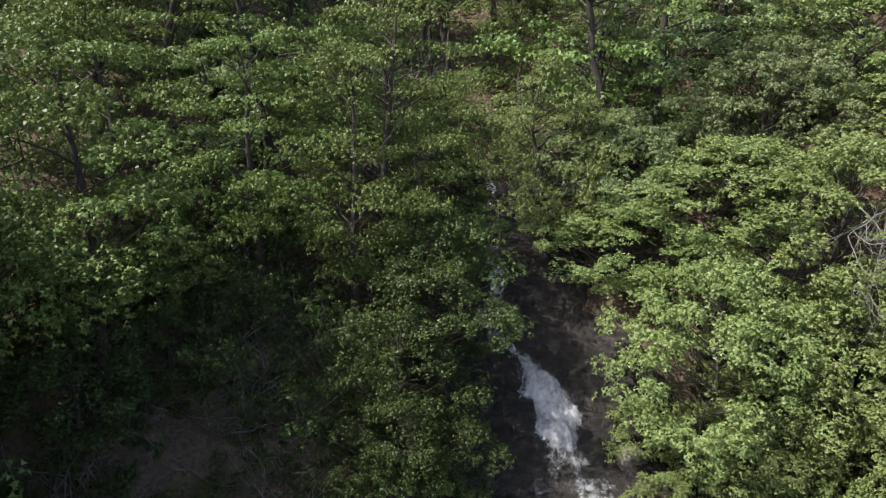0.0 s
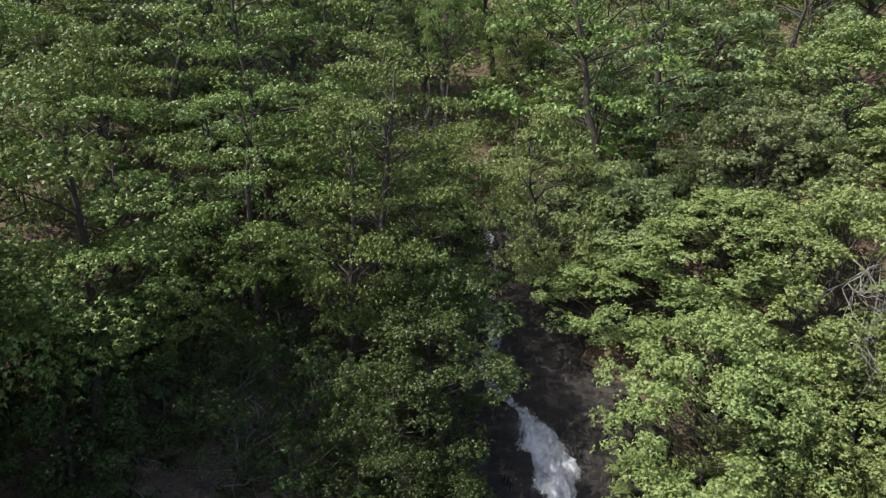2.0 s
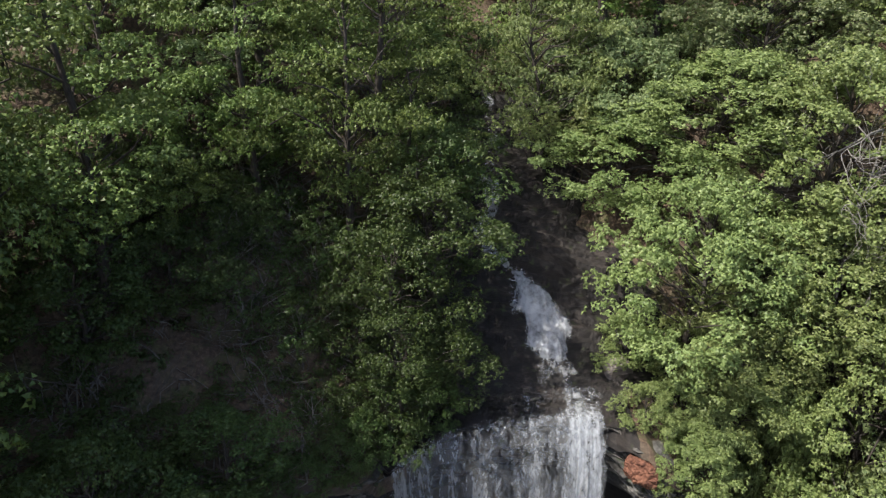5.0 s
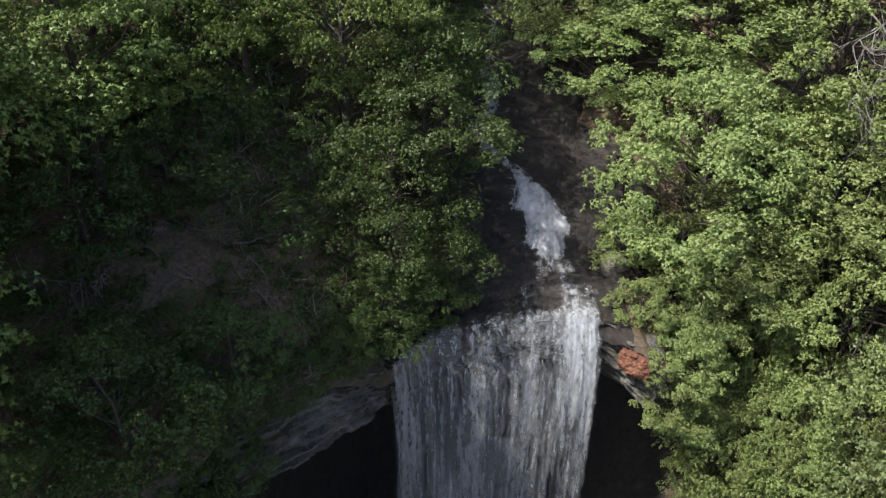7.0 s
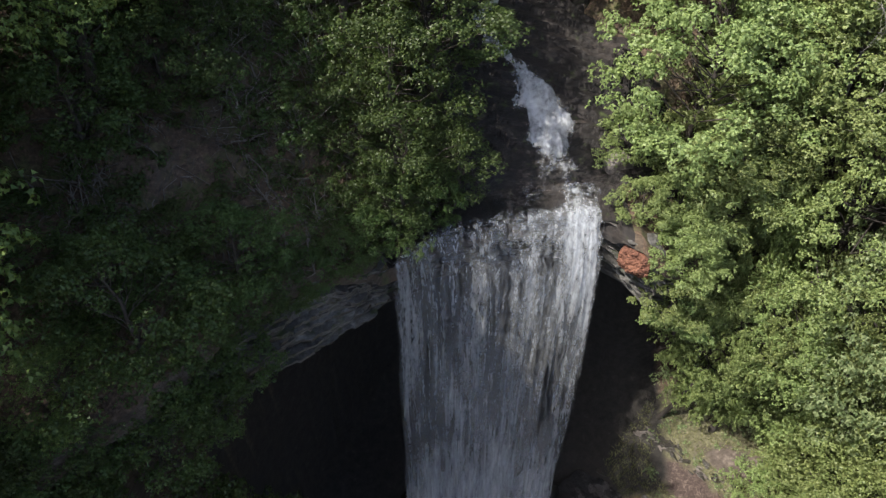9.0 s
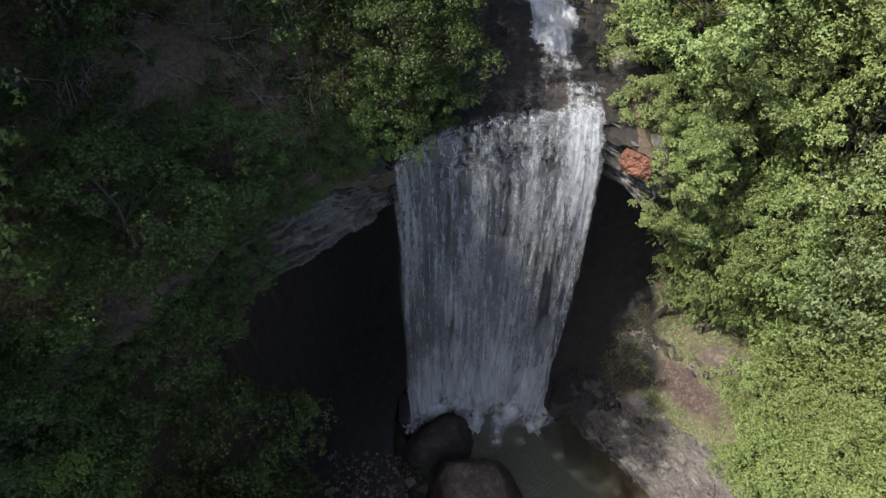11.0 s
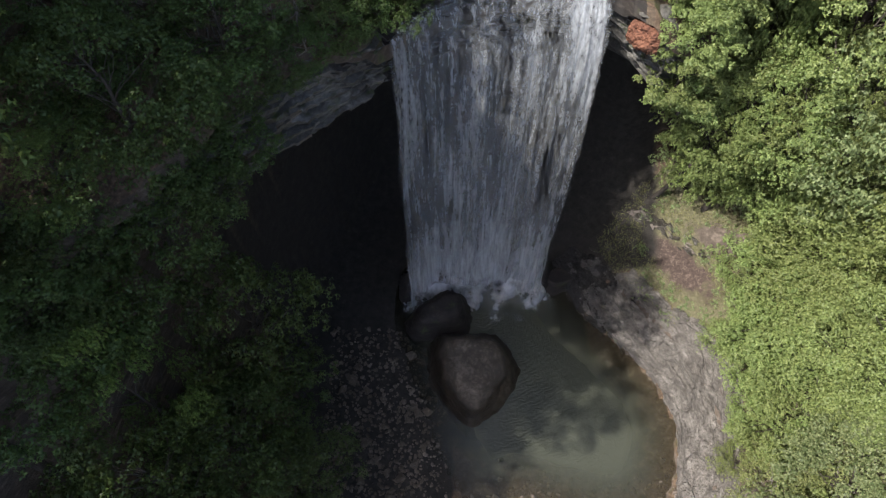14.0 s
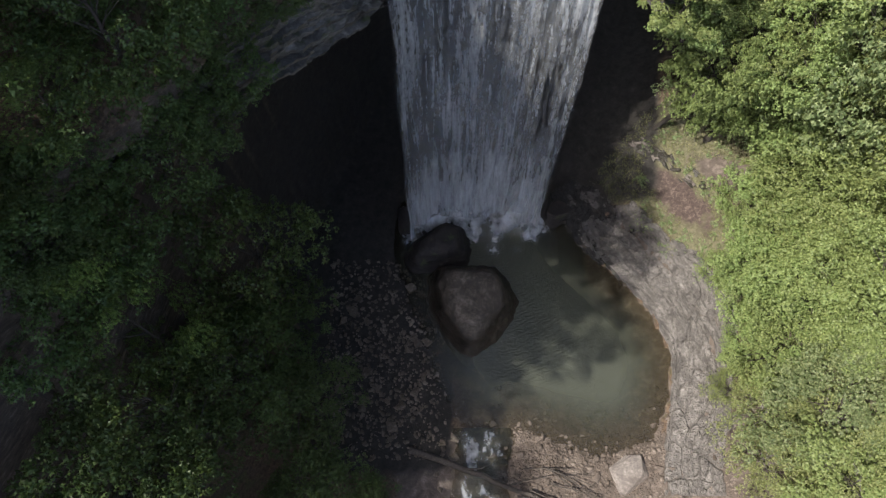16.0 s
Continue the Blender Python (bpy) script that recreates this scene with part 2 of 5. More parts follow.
def falling_water_material(name, cover, stretch=(5, 5, 0.35), tint=(0.82, 0.85, 0.9), fine=1.0, thin=0.06):
    """White water: streaks along the fall, clear between them."""
    n = Nodes(name)
    at = n.coords(stretch)
    s1, s2, s3 = n.noise(0.9 * fine, 5, 0.62, at, 0.3), n.noise(3.2 * fine, 4, 0.7, n.coords((4, 4, 1.3) if stretch[2] < 1 else stretch)), n.noise(0.9, 3, 0.5, n.coords((1, 1, 0.22)))
    s4 = n.noise(9.0, 3, 0.6, n.coords((1, 1, 0.45)))
    high = n.add("SeparateXYZ")
    n.link(n.add("TexCoord").outputs["Object"], high.inputs[0])
    crisp = n.math("ADD", n.math("MULTIPLY", high.outputs[2], 0.012), 0.05, True)
    v = n.math("ADD", n.math("ADD", n.math("MULTIPLY", s1, 0.5), n.math("MULTIPLY", n.math("SUBTRACT", s2, 0.5), crisp)), n.math("ADD", n.math("MULTIPLY", s3, 0.22), n.math("MULTIPLY", n.math("SUBTRACT", s4, 0.5), n.math("MULTIPLY", crisp, 0.9))))
    v = n.math("ADD", v, 0.23)
    thick = n.add("Attribute", attribute_name="flow")
    v = n.math("ADD", v, n.math("MULTIPLY", n.math("SUBTRACT", thick.outputs["Fac"], 0.5), 0.5))
    fac = n.ramp(v, [(0.54 - cover, (thin,) * 3), (0.7 - cover, (0.4,) * 3), (0.88 - cover, (1, 1, 1))])
    n.bsdf.inputs["Base Color"].default_value = (*tint, 1)
    n.bsdf.inputs["Roughness"].default_value = 0.5
    n.bsdf.inputs["Specular IOR Level"].default_value = 0.3
    tr = n.add("BsdfTranslucent")
    tr.inputs["Color"].default_value = (*tint, 1)
    body = n.add("MixShader")
    body.inputs[0].default_value = 0.45
    n.link(n.bsdf.outputs[0], body.inputs[1])
    n.link(tr.outputs[0], body.inputs[2])
    clear = n.add("BsdfTransparent")
    mixed = n.add("MixShader")
    n.link(fac, mixed.inputs[0])
    n.link(clear.outputs[0], mixed.inputs[1])
    n.link(body.outputs[0], mixed.inputs[2])
    n.link(mixed.outputs[0], n.out.inputs["Surface"])
    n.bump(v, 0.5, 0.1)
    return n.mat


def shore_material():
    """Layered shore rock: black and glossy by the falls, grey-brown and dry farther along, blotched between."""
    n = Nodes("shore_rock")
    at = n.coords((1, 1, 4))
    a, b, c = n.noise(1.3, 6, 0.68, at, 0.6), n.noise(8.0, 6, 0.7, at), n.noise(0.9, 5, 0.65, n.coords())
    v = n.math("ADD", n.math("MULTIPLY", a, 0.6), n.math("MULTIPLY", b, 0.4))
    dry = n.ramp(v, [(0.34, (0.045, 0.04, 0.036)), (0.5, (0.125, 0.113, 0.104)), (0.6, (0.2, 0.183, 0.17)), (0.72, (0.36, 0.337, 0.317))])
    wet = n.ramp(v, [(0.34, (0.01, 0.01, 0.01)), (0.55, (0.03, 0.028, 0.027)), (0.72, (0.085, 0.08, 0.076))])
    place = n.add("SeparateXYZ")
    n.link(n.add("TexCoord").outputs["Object"], place.inputs[0])
    past = n.math("ADD", n.math("MULTIPLY", n.math("SUBTRACT", 12.4, place.outputs[1]), 0.22), n.math("MULTIPLY", n.math("SUBTRACT", c, 0.5), 2.2))
    past = n.math("ADD", past, n.math("MULTIPLY", n.math("SUBTRACT", place.outputs[2], 0.25), 0.35))
    line = n.ramp(n.math("ADD", past, 0.5), [(0.3, (0, 0, 0)), (0.7, (1, 1, 1))])
    n.link(n.mix(line, wet, dry), n.bsdf.inputs["Base Color"])
    n.link(n.ramp(line, [(0.0, (0.14,) * 3), (1.0, (0.75,) * 3)]), n.bsdf.inputs["Roughness"])
    n.bump(n.math("ADD", v, n.noise(4.0, 3, 0.5, n.coords((1, 1, 3)), 1.5)), 1.0, 0.16)
    return n.mat


def pool_material():
    """Murky green water, clear and brown over the shallows, with small ripples."""
    n = Nodes("pool_water")
    at = n.coords()
    depth = n.add("Attribute", attribute_name="depth").outputs["Fac"]
    n.bsdf.inputs["Base Color"].default_value = (0.052, 0.056, 0.043, 1)
    n.bsdf.inputs["Roughness"].default_value = 0.1
    n.bsdf.inputs["IOR"].default_value = 1.33
    ripples = n.add("TexWave", wave_type="RINGS", rings_direction="SPHERICAL")
    ripples.inputs["Scale"].default_value, ripples.inputs["Distortion"].default_value, ripples.inputs["Detail"].default_value = 1.7, 9.0, 4
    ripples.inputs["Detail Scale"].default_value = 1.6
    shifted = n.add("Mapping")
    shifted.inputs["Location"].default_value = (-1.6, -13.5, 0)
    n.link(n.add("TexCoord").outputs["Object"], shifted.inputs[0])
    n.link(shifted.outputs[0], ripples.inputs["Vector"])
    calm = n.ramp(n.noise(0.35, 3, 0.5, at), [(0.4, (0, 0, 0)), (0.62, (0.45,) * 3)])
    h = n.math("ADD", n.math("MULTIPLY", ripples.outputs["Fac"], calm), n.noise(3.0, 4, 0.6, at, 0.6))
    normal = n.bump(h, 0.5, 0.07)
    clear = n.add("BsdfTransparent")
    clear.inputs["Color"].default_value = (0.62, 0.58, 0.5, 1)
    gloss = n.add("BsdfGlossy")
    gloss.inputs["Roughness"].default_value = 0.06
    n.link(normal, gloss.inputs["Normal"])
    fres = n.add("Fresnel")
    fres.inputs["IOR"].default_value = 1.33
    shallow = n.add("MixShader")
    n.link(fres.outputs[0], shallow.inputs[0])
    n.link(clear.outputs[0], shallow.inputs[1])
    n.link(gloss.outputs[0], shallow.inputs[2])
    mixed = n.add("MixShader")
    n.link(n.ramp(depth, [(0.0, (0.12,) * 3), (0.8, (0.93,) * 3)]), mixed.inputs[0])
    n.link(shallow.outputs[0], mixed.inputs[1])
    n.link(n.bsdf.outputs[0], mixed.inputs[2])
    n.link(mixed.outputs[0], n.out.inputs["Surface"])
    return n.mat


FLOOR = litter_material()
CAPROCK = rock_material("layered_sandstone", (0.022, 0.021, 0.019), (0.098, 0.094, 0.087), (0.26, 0.25, 0.235), 0.2, moss=0.25)
WET_ROCK = rock_material("wet_dark_rock", (0.012, 0.011, 0.01), (0.04, 0.035, 0.03), (0.11, 0.095, 0.082), 0.9, moss=0.1)
SHORE_ROCK = rock_material("pale_shore_rock", (0.05, 0.043, 0.038), (0.15, 0.13, 0.118), (0.34, 0.305, 0.28), 0.2)
BOULDER_ROCK = boulder_material()
# Wet rock taken almost to black so that its colour carries the canopy's shade.
SHADED_STREAM_ROCK = rock_material("shaded_stream_rock", (0.005, 0.004, 0.004), (0.013, 0.010, 0.009), (0.05, 0.039, 0.033), 0.2, moss=0.1)
SHORE_MIX = shore_material()
STONE = rock_material("creek_stone", (0.032, 0.025, 0.02), (0.1, 0.078, 0.063), (0.25, 0.208, 0.175), 0.25, False)
DARK_STONE = rock_material("dark_bank_stone", (0.028, 0.022, 0.016), (0.095, 0.077, 0.058), (0.25, 0.21, 0.17), 0.3, False)
CLAY = rock_material("red_clay", (0.03, 0.02, 0.015), (0.15, 0.062, 0.038), (0.33, 0.16, 0.1), 0.0, False)
BARK = bark_material("bark", (0.022, 0.018, 0.015), (0.08, 0.067, 0.056))
DEAD_WOOD = bark_material("dead_wood", (0.11, 0.1, 0.09), (0.3, 0.28, 0.26))
LEAF_FRESH = leaf_material("fresh_leaves", (0.13, 0.178, 0.058), (0.235, 0.282, 0.098), 0.34)
LEAF_MID = leaf_material("mid_leaves", (0.06, 0.1, 0.021), (0.155, 0.208, 0.051), 0.22)
LEAF_DULL = leaf_material("dull_leaves", (0.10, 0.15, 0.06), (0.27, 0.32, 0.15), 0.4)
LEAF_OLIVE = leaf_material("olive_leaves", (0.12, 0.145, 0.05), (0.27, 0.29, 0.115), 0.35)
# Darker leaf green with the gorge's shade put into the colour.
LEAF_SHADED = leaf_material("shaded_leaves", (0.03, 0.058, 0.013), (0.064, 0.1, 0.024), 0.27)
FALL_FRONT = falling_water_material("falling_water", 0.1, (6.0, 6.0, 0.4), tint=(0.60, 0.63, 0.67), thin=0.0)
FALL_BACK = falling_water_material("falling_water_behind", 0.045, (4.4, 4.4, 0.3), tint=(0.56, 0.59, 0.63), thin=0.0)
FOAM = falling_water_material("foam", 0.15, (1.6, 1.6, 1.1), tint=(0.68, 0.7, 0.73), fine=1.3, thin=0.0)
POOL = pool_material()

# ---------------------------------------------------------------- lie of the land
RIM_X = (-70, -26, -17, -12.5, -8.7, -5.4, -3.7, -1.4, 0.65, 3.0, 5.0, 5.8, 6.6, 7.6, 9.3, 12, 18, 26, 36, 70)
RIM_Y = (-90, -26, -10, 0, 6.1, 10.0, 11.8, 13.5, 15.0, 15.5, 15.5, 14.6, 13.9, 14.5, 16.0, 17.8, 17.5, 6, -26, -90)


def rim(x):
    return np.interp(x, RIM_X, RIM_Y)


def stream_x(y):
    return np.interp(y, (12, 15, 17, 18.3, 19.2, 20.2, 21.0, 21.8, 22.6, 23.5, 26, 32, 45), (2.6, 2.9, 3.7, 3.6, 3.25, 2.65, 1.9, 1.45, 2.0, 1.9, 2.2, 1.9, 1.0))


def stream_half(y):
    """Half the breadth of the water above the falls."""
    return np.interp(y, (14.5, 15.6, 16.4, 17.0, 17.6, 18.4, 19.2, 20.0, 20.6, 21.2, 22.2, 22.9, 23.6, 26), (3.1, 2.5, 1.9, 1.0, 0.8, 0.95, 0.85, 0.55, 0.4, 0.42, 0.36, 0.55, 0.45, 0.35))


def upper(x, y):
    """The land above the rock ledge: banks, the stream's bed with its steps, the wooded hill."""
    base = np.interp(y, (-60, 9, 13, 16.6, 17.3, 18.1, 20.0, 21.6, 23.4, 26, 32, 45, 70, 130, 260, 700), (16.6, 17.0, 16.75, 16.9, 17.05, 17.5, 18.8, 19.5, 21.1, 21.5, 23.6, 28.5, 40, 62, 100, 170))
    off = np.abs(x - stream_x(y))
    bank = np.clip(off - 1.6 * smooth(y, 16, 18) - 3.6 * (1 - smooth(y, 15, 18)), 0, 30)
    side = np.where(x < stream_x(y), 0.62, 0.45)
    z = base + side * np.minimum(bank, 9) * smooth(bank, 0, 2.5) * smooth(y, 8, 15) + 0.25 * np.clip(bank - 9, 0, 30) * smooth(y, 8, 15)
    z = z + (0.42 * np.clip(-x - 10.5, 0, 40) + 0.5 * np.clip(x - 17, 0, 40)) * (1 - smooth(y, 8, 15))
    z = z + 0.5 * rough(x * 0.4, y * 0.4, seed=3) * smooth(off, 1.0, 4) + 0.10 * rough(x * 2.2, y * 2.2, seed=9)
    z = z - 0.85 * np.clip(x - 6, 0, 5) * (1 - smooth(y, 16.5, 21)) * smooth(y, 8, 12)
    lip = smooth(3.7 - np.abs(x - 1.85), 0, 0.5) * smooth(y, 11.5, 12.6) * smooth(16.9 - y, 0, 1.2)
    return z * (1 - lip) + (16.72 + 0.05 * rough(x * 2.2, y * 2.2, seed=9)) * lip


POOL_EDGE = ((-2.3, 13.6), (-1.8, 15.4), (1.5, 16.6), (5.2, 15.4), (6.6, 13.0), (8.3, 11.2), (9.7, 9.4), (10.3, 7.4), (9.9, 5.2), (9.0, 3.6), (6.8, 2.9), (4.8, 3.6), (3.2, 4.3), (1.9, 3.7), (0.7, 4.6), (-0.3, 6.4), (-0.7, 8.2), (-1.5, 10.0), (-2.1, 11.8))


def pool_reach(x, y):
    """Distance inside the pool's edge (positive in the water)."""
    x, y = np.asarray(x, float), np.asarray(y, float)
    best, inside = np.full(x.shape, 1e9), np.zeros(x.shape, bool)
    for (ax, ay), (bx, by) in zip(POOL_EDGE, POOL_EDGE[1:] + POOL_EDGE[:1]):
        dx, dy = bx - ax, by - ay
        u = np.clip(((x - ax) * dx + (y - ay) * dy) / (dx * dx + dy * dy), 0, 1)
        best = np.minimum(best, np.hypot(x - ax - u * dx, y - ay - u * dy))
        inside ^= ((ay > y) != (by > y)) & (x < (bx - ax) * (y - ay) / (by - ay + 1e-12) + ax)
    return np.where(inside, best, -best)


def creek_x(y):
    return np.interp(y, (-200, -60, -20, -5, 1, 3.5), (-30, -12, -2, 0.2, 1.6, 1.8))


def lower(x, y):
    """The bowl under the falls: pool bed, shore ledge, slopes, and the creek running out."""
    d = pool_reach(x, y)
    shore = -d
    right = smooth(x, 4, 8)
    left = smooth(-x, -0.5, 3)
    rise_r = np.interp(shore, (0, 1.6, 2.4, 4.5, 7, 12, 30), (0.12, 0.9, 1.7, 4.0, 6.2, 11.5, 26))
    rise_l = np.interp(shore, (0, 3.5, 6, 12, 30), (0.12, 0.5, 2.0, 7.5, 22))
    rise_f = np.interp(shore, (0, 1.5, 4, 8, 40), (0.01, 0.12, 0.35, 0.4, -1.0))
    front = smooth(4.2 - y, 0, 3) * (1 - smooth(np.abs(x - creek_x(y)), 6, 13))
    z = rise_r * right + rise_l * (1 - right) * left + np.interp(shore, (0, 3, 8), (0.1, 0.9, 3.0)) * (1 - right) * (1 - left)
    z = z * (1 - front) + rise_f * front
    creek = smooth(2.2 - np.abs(x - creek_x(y)), 0, 1.2) * smooth(5 - y, 0, 1.5)
    z = z - 0.3 * creek * (d < 0)
    z = z + (0.10 * rough(x * 1.6, y * 1.6, seed=5) + 0.35 * rough(x * 0.4, y * 0.4, seed=6) * smooth(shore, 2, 6)) * smooth(shore, 0, 1)
    bed = -np.interp(d, (0, 0.8, 2.2, 4.5), (0.02, 0.22, 0.9, 1.7)) + 0.06 * rough(x * 2, y * 2, seed=7)
    bed = bed * np.interp(np.asarray(y, float), (3.5, 6.5), (0.55, 1.0))
    return np.where(d > 0, bed, z)


def land(x, y):
    x, y = np.asarray(x, float), np.asarray(y, float)
    recess = np.interp(x, (-16, -9, -6.5, -3, 1, 5, 8, 12, 18), (-5.0, -4.0, 4.5, 8.5, 9.0, 8.0, 4.5, 1.5, 0.5))
    behind = y - rim(x) - recess - 0.5 * rough(x * 0.6, y * 0.1, seed=11)
    up = smooth(behind, 0, np.interp(x, (-10, -6.5), (7, 1.3)))
    lo, hi = lower(x, y), upper(x, y)
    return np.where(up > 0, np.minimum(lo, hi) * (1 - up) + hi * up, np.minimum(lo, hi))


def axis(lo, a, b, hi, step):
    fine = np.arange(a, b + step / 2, step)
    out = np.geomspace(step, hi - b, 34)
    out2 = np.geomspace(step, a - lo, 34)
    return np.concatenate([(a - out2)[::-1], fine, b + out])


gx, gy = np.meshgrid(axis(-900, -24, 30, 900, 0.3), axis(-900, -14, 46, 900, 0.3), indexing="ij")
gz = land(gx, gy)
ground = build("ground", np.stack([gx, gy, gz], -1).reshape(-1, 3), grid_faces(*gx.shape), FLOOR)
tagged(ground, "brown leaf litter, soil and rock of a wooded gorge", "ground", kind="structure")
shore_r = -pool_reach(gx, gy)
lawn = smooth(rim(gx) + 1 - gy, -1, 0.5) * smooth(gx, 7, 9) * smooth(shore_r, 1.9, 3.0) * (1 - smooth(shore_r, 9, 13))
beaten = gy - (14.0 - 1.05 * (gx - 10.5))
dirt = 1.2 * np.exp(-((np.hypot((gx - 12.4) / 1.5, (gy - 14.1 + 0.57 * (gx - 12.4)) / 0.65)) ** 2)) + smooth(gx, 7, 9) * np.exp(-((shore_r - 1.6) / 0.8) ** 2) + 0.9 * smooth(4.6 - gy, 0, 1) * smooth(9 - np.abs(gx - 6), 0, 2) * smooth(gy, -6, -2) + 0.8 * (shore_r < 0)
# Paints the cave's shade onto floor and wall, over the sprayed ground too.
damp_shade = np.maximum(smooth(7.6 - gx, 0, 1.5), smooth(10.5 - gx, 0, 1.5) * smooth(gy + 0.25 * gx, 16.1, 16.8)) * smooth(10.5 - np.hypot((gx - 1.5) * 0.85, gy - 16.0), 0, 3.0) * (gz < 14)
earth = 1.05 * np.exp(-((np.hypot((gx - 10.6) / 1.7, (beaten + 0.1) / 0.95)) ** 2))
# The same mask also darkens the ground of the cobble bank.
damp_shade = np.maximum(damp_shade, smooth(0.9 - gx + 0.5 * rough(gx, gy, seed=12), 0, 1.0) * smooth(gy, 1.5, 3.5) * (gz < 1.6) * (gy < 13))
for name, values in (("lawn", lawn), ("earth", earth), ("dirt", np.clip(dirt, 0, 1)), ("damp_shade", damp_shade)):
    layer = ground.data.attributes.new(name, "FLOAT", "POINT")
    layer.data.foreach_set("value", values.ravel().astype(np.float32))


# ---------------------------------------------------------------- rock ledge over the cave
def rim_line():
    s = np.linspace(-8.2, 8.2, 520)
    ys = rim(s)
    for _ in range(30):
        ys[1:-1] = (ys[:-2] + 2 * ys[1:-1] + ys[2:]) / 4
    out = np.stack([np.gradient(ys), -np.gradient(s)], 1)
    return s, ys, out / np.linalg.norm(out, axis=1)[:, None]


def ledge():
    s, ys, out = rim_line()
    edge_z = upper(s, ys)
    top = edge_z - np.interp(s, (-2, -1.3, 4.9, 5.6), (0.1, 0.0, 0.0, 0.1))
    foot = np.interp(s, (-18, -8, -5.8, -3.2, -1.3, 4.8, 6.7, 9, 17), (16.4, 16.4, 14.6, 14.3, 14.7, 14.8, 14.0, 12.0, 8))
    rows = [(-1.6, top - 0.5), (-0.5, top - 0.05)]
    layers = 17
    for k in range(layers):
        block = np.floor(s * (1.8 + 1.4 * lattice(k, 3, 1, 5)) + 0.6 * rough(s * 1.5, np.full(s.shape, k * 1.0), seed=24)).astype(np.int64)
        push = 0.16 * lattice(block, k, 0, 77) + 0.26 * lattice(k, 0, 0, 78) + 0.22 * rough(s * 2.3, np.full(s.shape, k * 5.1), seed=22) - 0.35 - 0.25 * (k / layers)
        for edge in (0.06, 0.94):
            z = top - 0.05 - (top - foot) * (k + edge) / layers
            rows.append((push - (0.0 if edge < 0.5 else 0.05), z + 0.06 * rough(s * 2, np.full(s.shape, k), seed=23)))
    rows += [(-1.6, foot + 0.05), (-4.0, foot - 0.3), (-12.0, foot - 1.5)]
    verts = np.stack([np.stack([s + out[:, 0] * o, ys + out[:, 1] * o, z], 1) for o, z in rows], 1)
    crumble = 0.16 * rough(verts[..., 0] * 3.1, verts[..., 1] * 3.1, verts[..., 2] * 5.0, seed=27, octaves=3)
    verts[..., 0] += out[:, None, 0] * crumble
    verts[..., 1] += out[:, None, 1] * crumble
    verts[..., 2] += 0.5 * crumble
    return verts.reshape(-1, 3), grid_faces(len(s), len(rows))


v, f = ledge()
def wet_faces(ob, material, spot):
    """Give the faces whose middle lies in the wet stretch the shade-darkened wet rock."""
    ob.data.materials.append(material)
    mid = np.zeros(len(ob.data.polygons) * 3, np.float32)
    ob.data.polygons.foreach_get("center", mid)
    mid = mid.reshape(-1, 3)
    ob.data.polygons.foreach_set("material_index", spot(mid[:, 0], mid[:, 1]).astype(np.int32))
    return ob


tagged(wet_faces(build("rock_ledge", v, f, CAPROCK, shade=False), SHADED_STREAM_ROCK, lambda x, y: np.abs(x - 1.85 + 0.3 * rough(x * 2, y * 2, seed=26)) < 3.3), "grey layered sandstone ledge overhanging a dark cave", "cliff", kind="structure")

# soil and litter lying on the ledge, up to where the hill begins
s, ys, out = rim_line()
deep = np.concatenate([[-0.25, 0.05, 0.25], np.arange(0.45, 12.01, 0.16)])
bx, by = s[:, None] + 0 * deep, ys[:, None] + 0.1 + deep
bz = upper(bx, by) + 0.03 - 0.35 * (deep < 0) - 0.3 * smooth(3.7 - np.abs(bx - 1.85), 0, 0.3) * smooth(2.5 - deep, 0, 1)
bz = bz + (0.16 * rough(bx * 1.3, by * 1.3, seed=13, octaves=5) + 0.10 * np.abs(rough(bx * 3.5, by * 3.5, seed=14))) * smooth(deep, 0.2, 0.8) * smooth(np.abs(bx - 2.2), 3.2, 4.0)
tagged(wet_faces(build("bank", np.stack([bx, by, bz], -1).reshape(-1, 3), grid_faces(*bx.shape), FLOOR), SHADED_STREAM_ROCK, lambda x, y: (np.abs(x - 2.5) < 3.3) & (y < 19.5)), "brown leaf-littered bank above the rock ledge", "bank", kind="structure")

# bed of the stream above the falls, slabs in steps, canopy shade in their colour
su, sv = np.meshgrid(np.linspace(-1, 1, 90), np.linspace(15.3, 30, 170), indexing="ij")
half_bed = np.interp(sv, (14.7, 16, 18, 24, 30), (4.2, 4.0, 3.6, 2.8, 2.0)) * np.where(su > 0, 1.25, 0.9)
bx, by = stream_x(sv) + su * half_bed, sv + 0.3 * rough(su * 3, sv * 0.7, seed=61)
bz = upper(bx, by)
tread = 0.34
tilt = bz + 0.18 * (bx - stream_x(sv)) + 0.25 * rough(bx * 0.8, by * 0.8, seed=62)
bz = bz + 0.28 * smooth(by, 16.2, 17.4) - 0.02 + 0.7 * (np.floor(tilt / tread) * tread + tread * smooth(tilt / tread - np.floor(tilt / tread), 0.7, 1.0) - tilt) * smooth(by, 16, 18) - 0.35 * smooth(np.abs(su), 0.8, 1.0)
tagged(build("stream_bed", np.stack([bx, by, bz], -1).reshape(-1, 3), grid_faces(*bx.shape), SHADED_STREAM_ROCK, shade=False), "wet stepped rock bed of the stream, darkened in colour for shade", "stream bed", kind="structure")

# ---------------------------------------------------------------- water
def flow_layer(ob, values):
    layer = ob.data.attributes.new("flow", "FLOAT", "POINT")
    layer.data.foreach_set("value", np.asarray(values, np.float32).ravel())


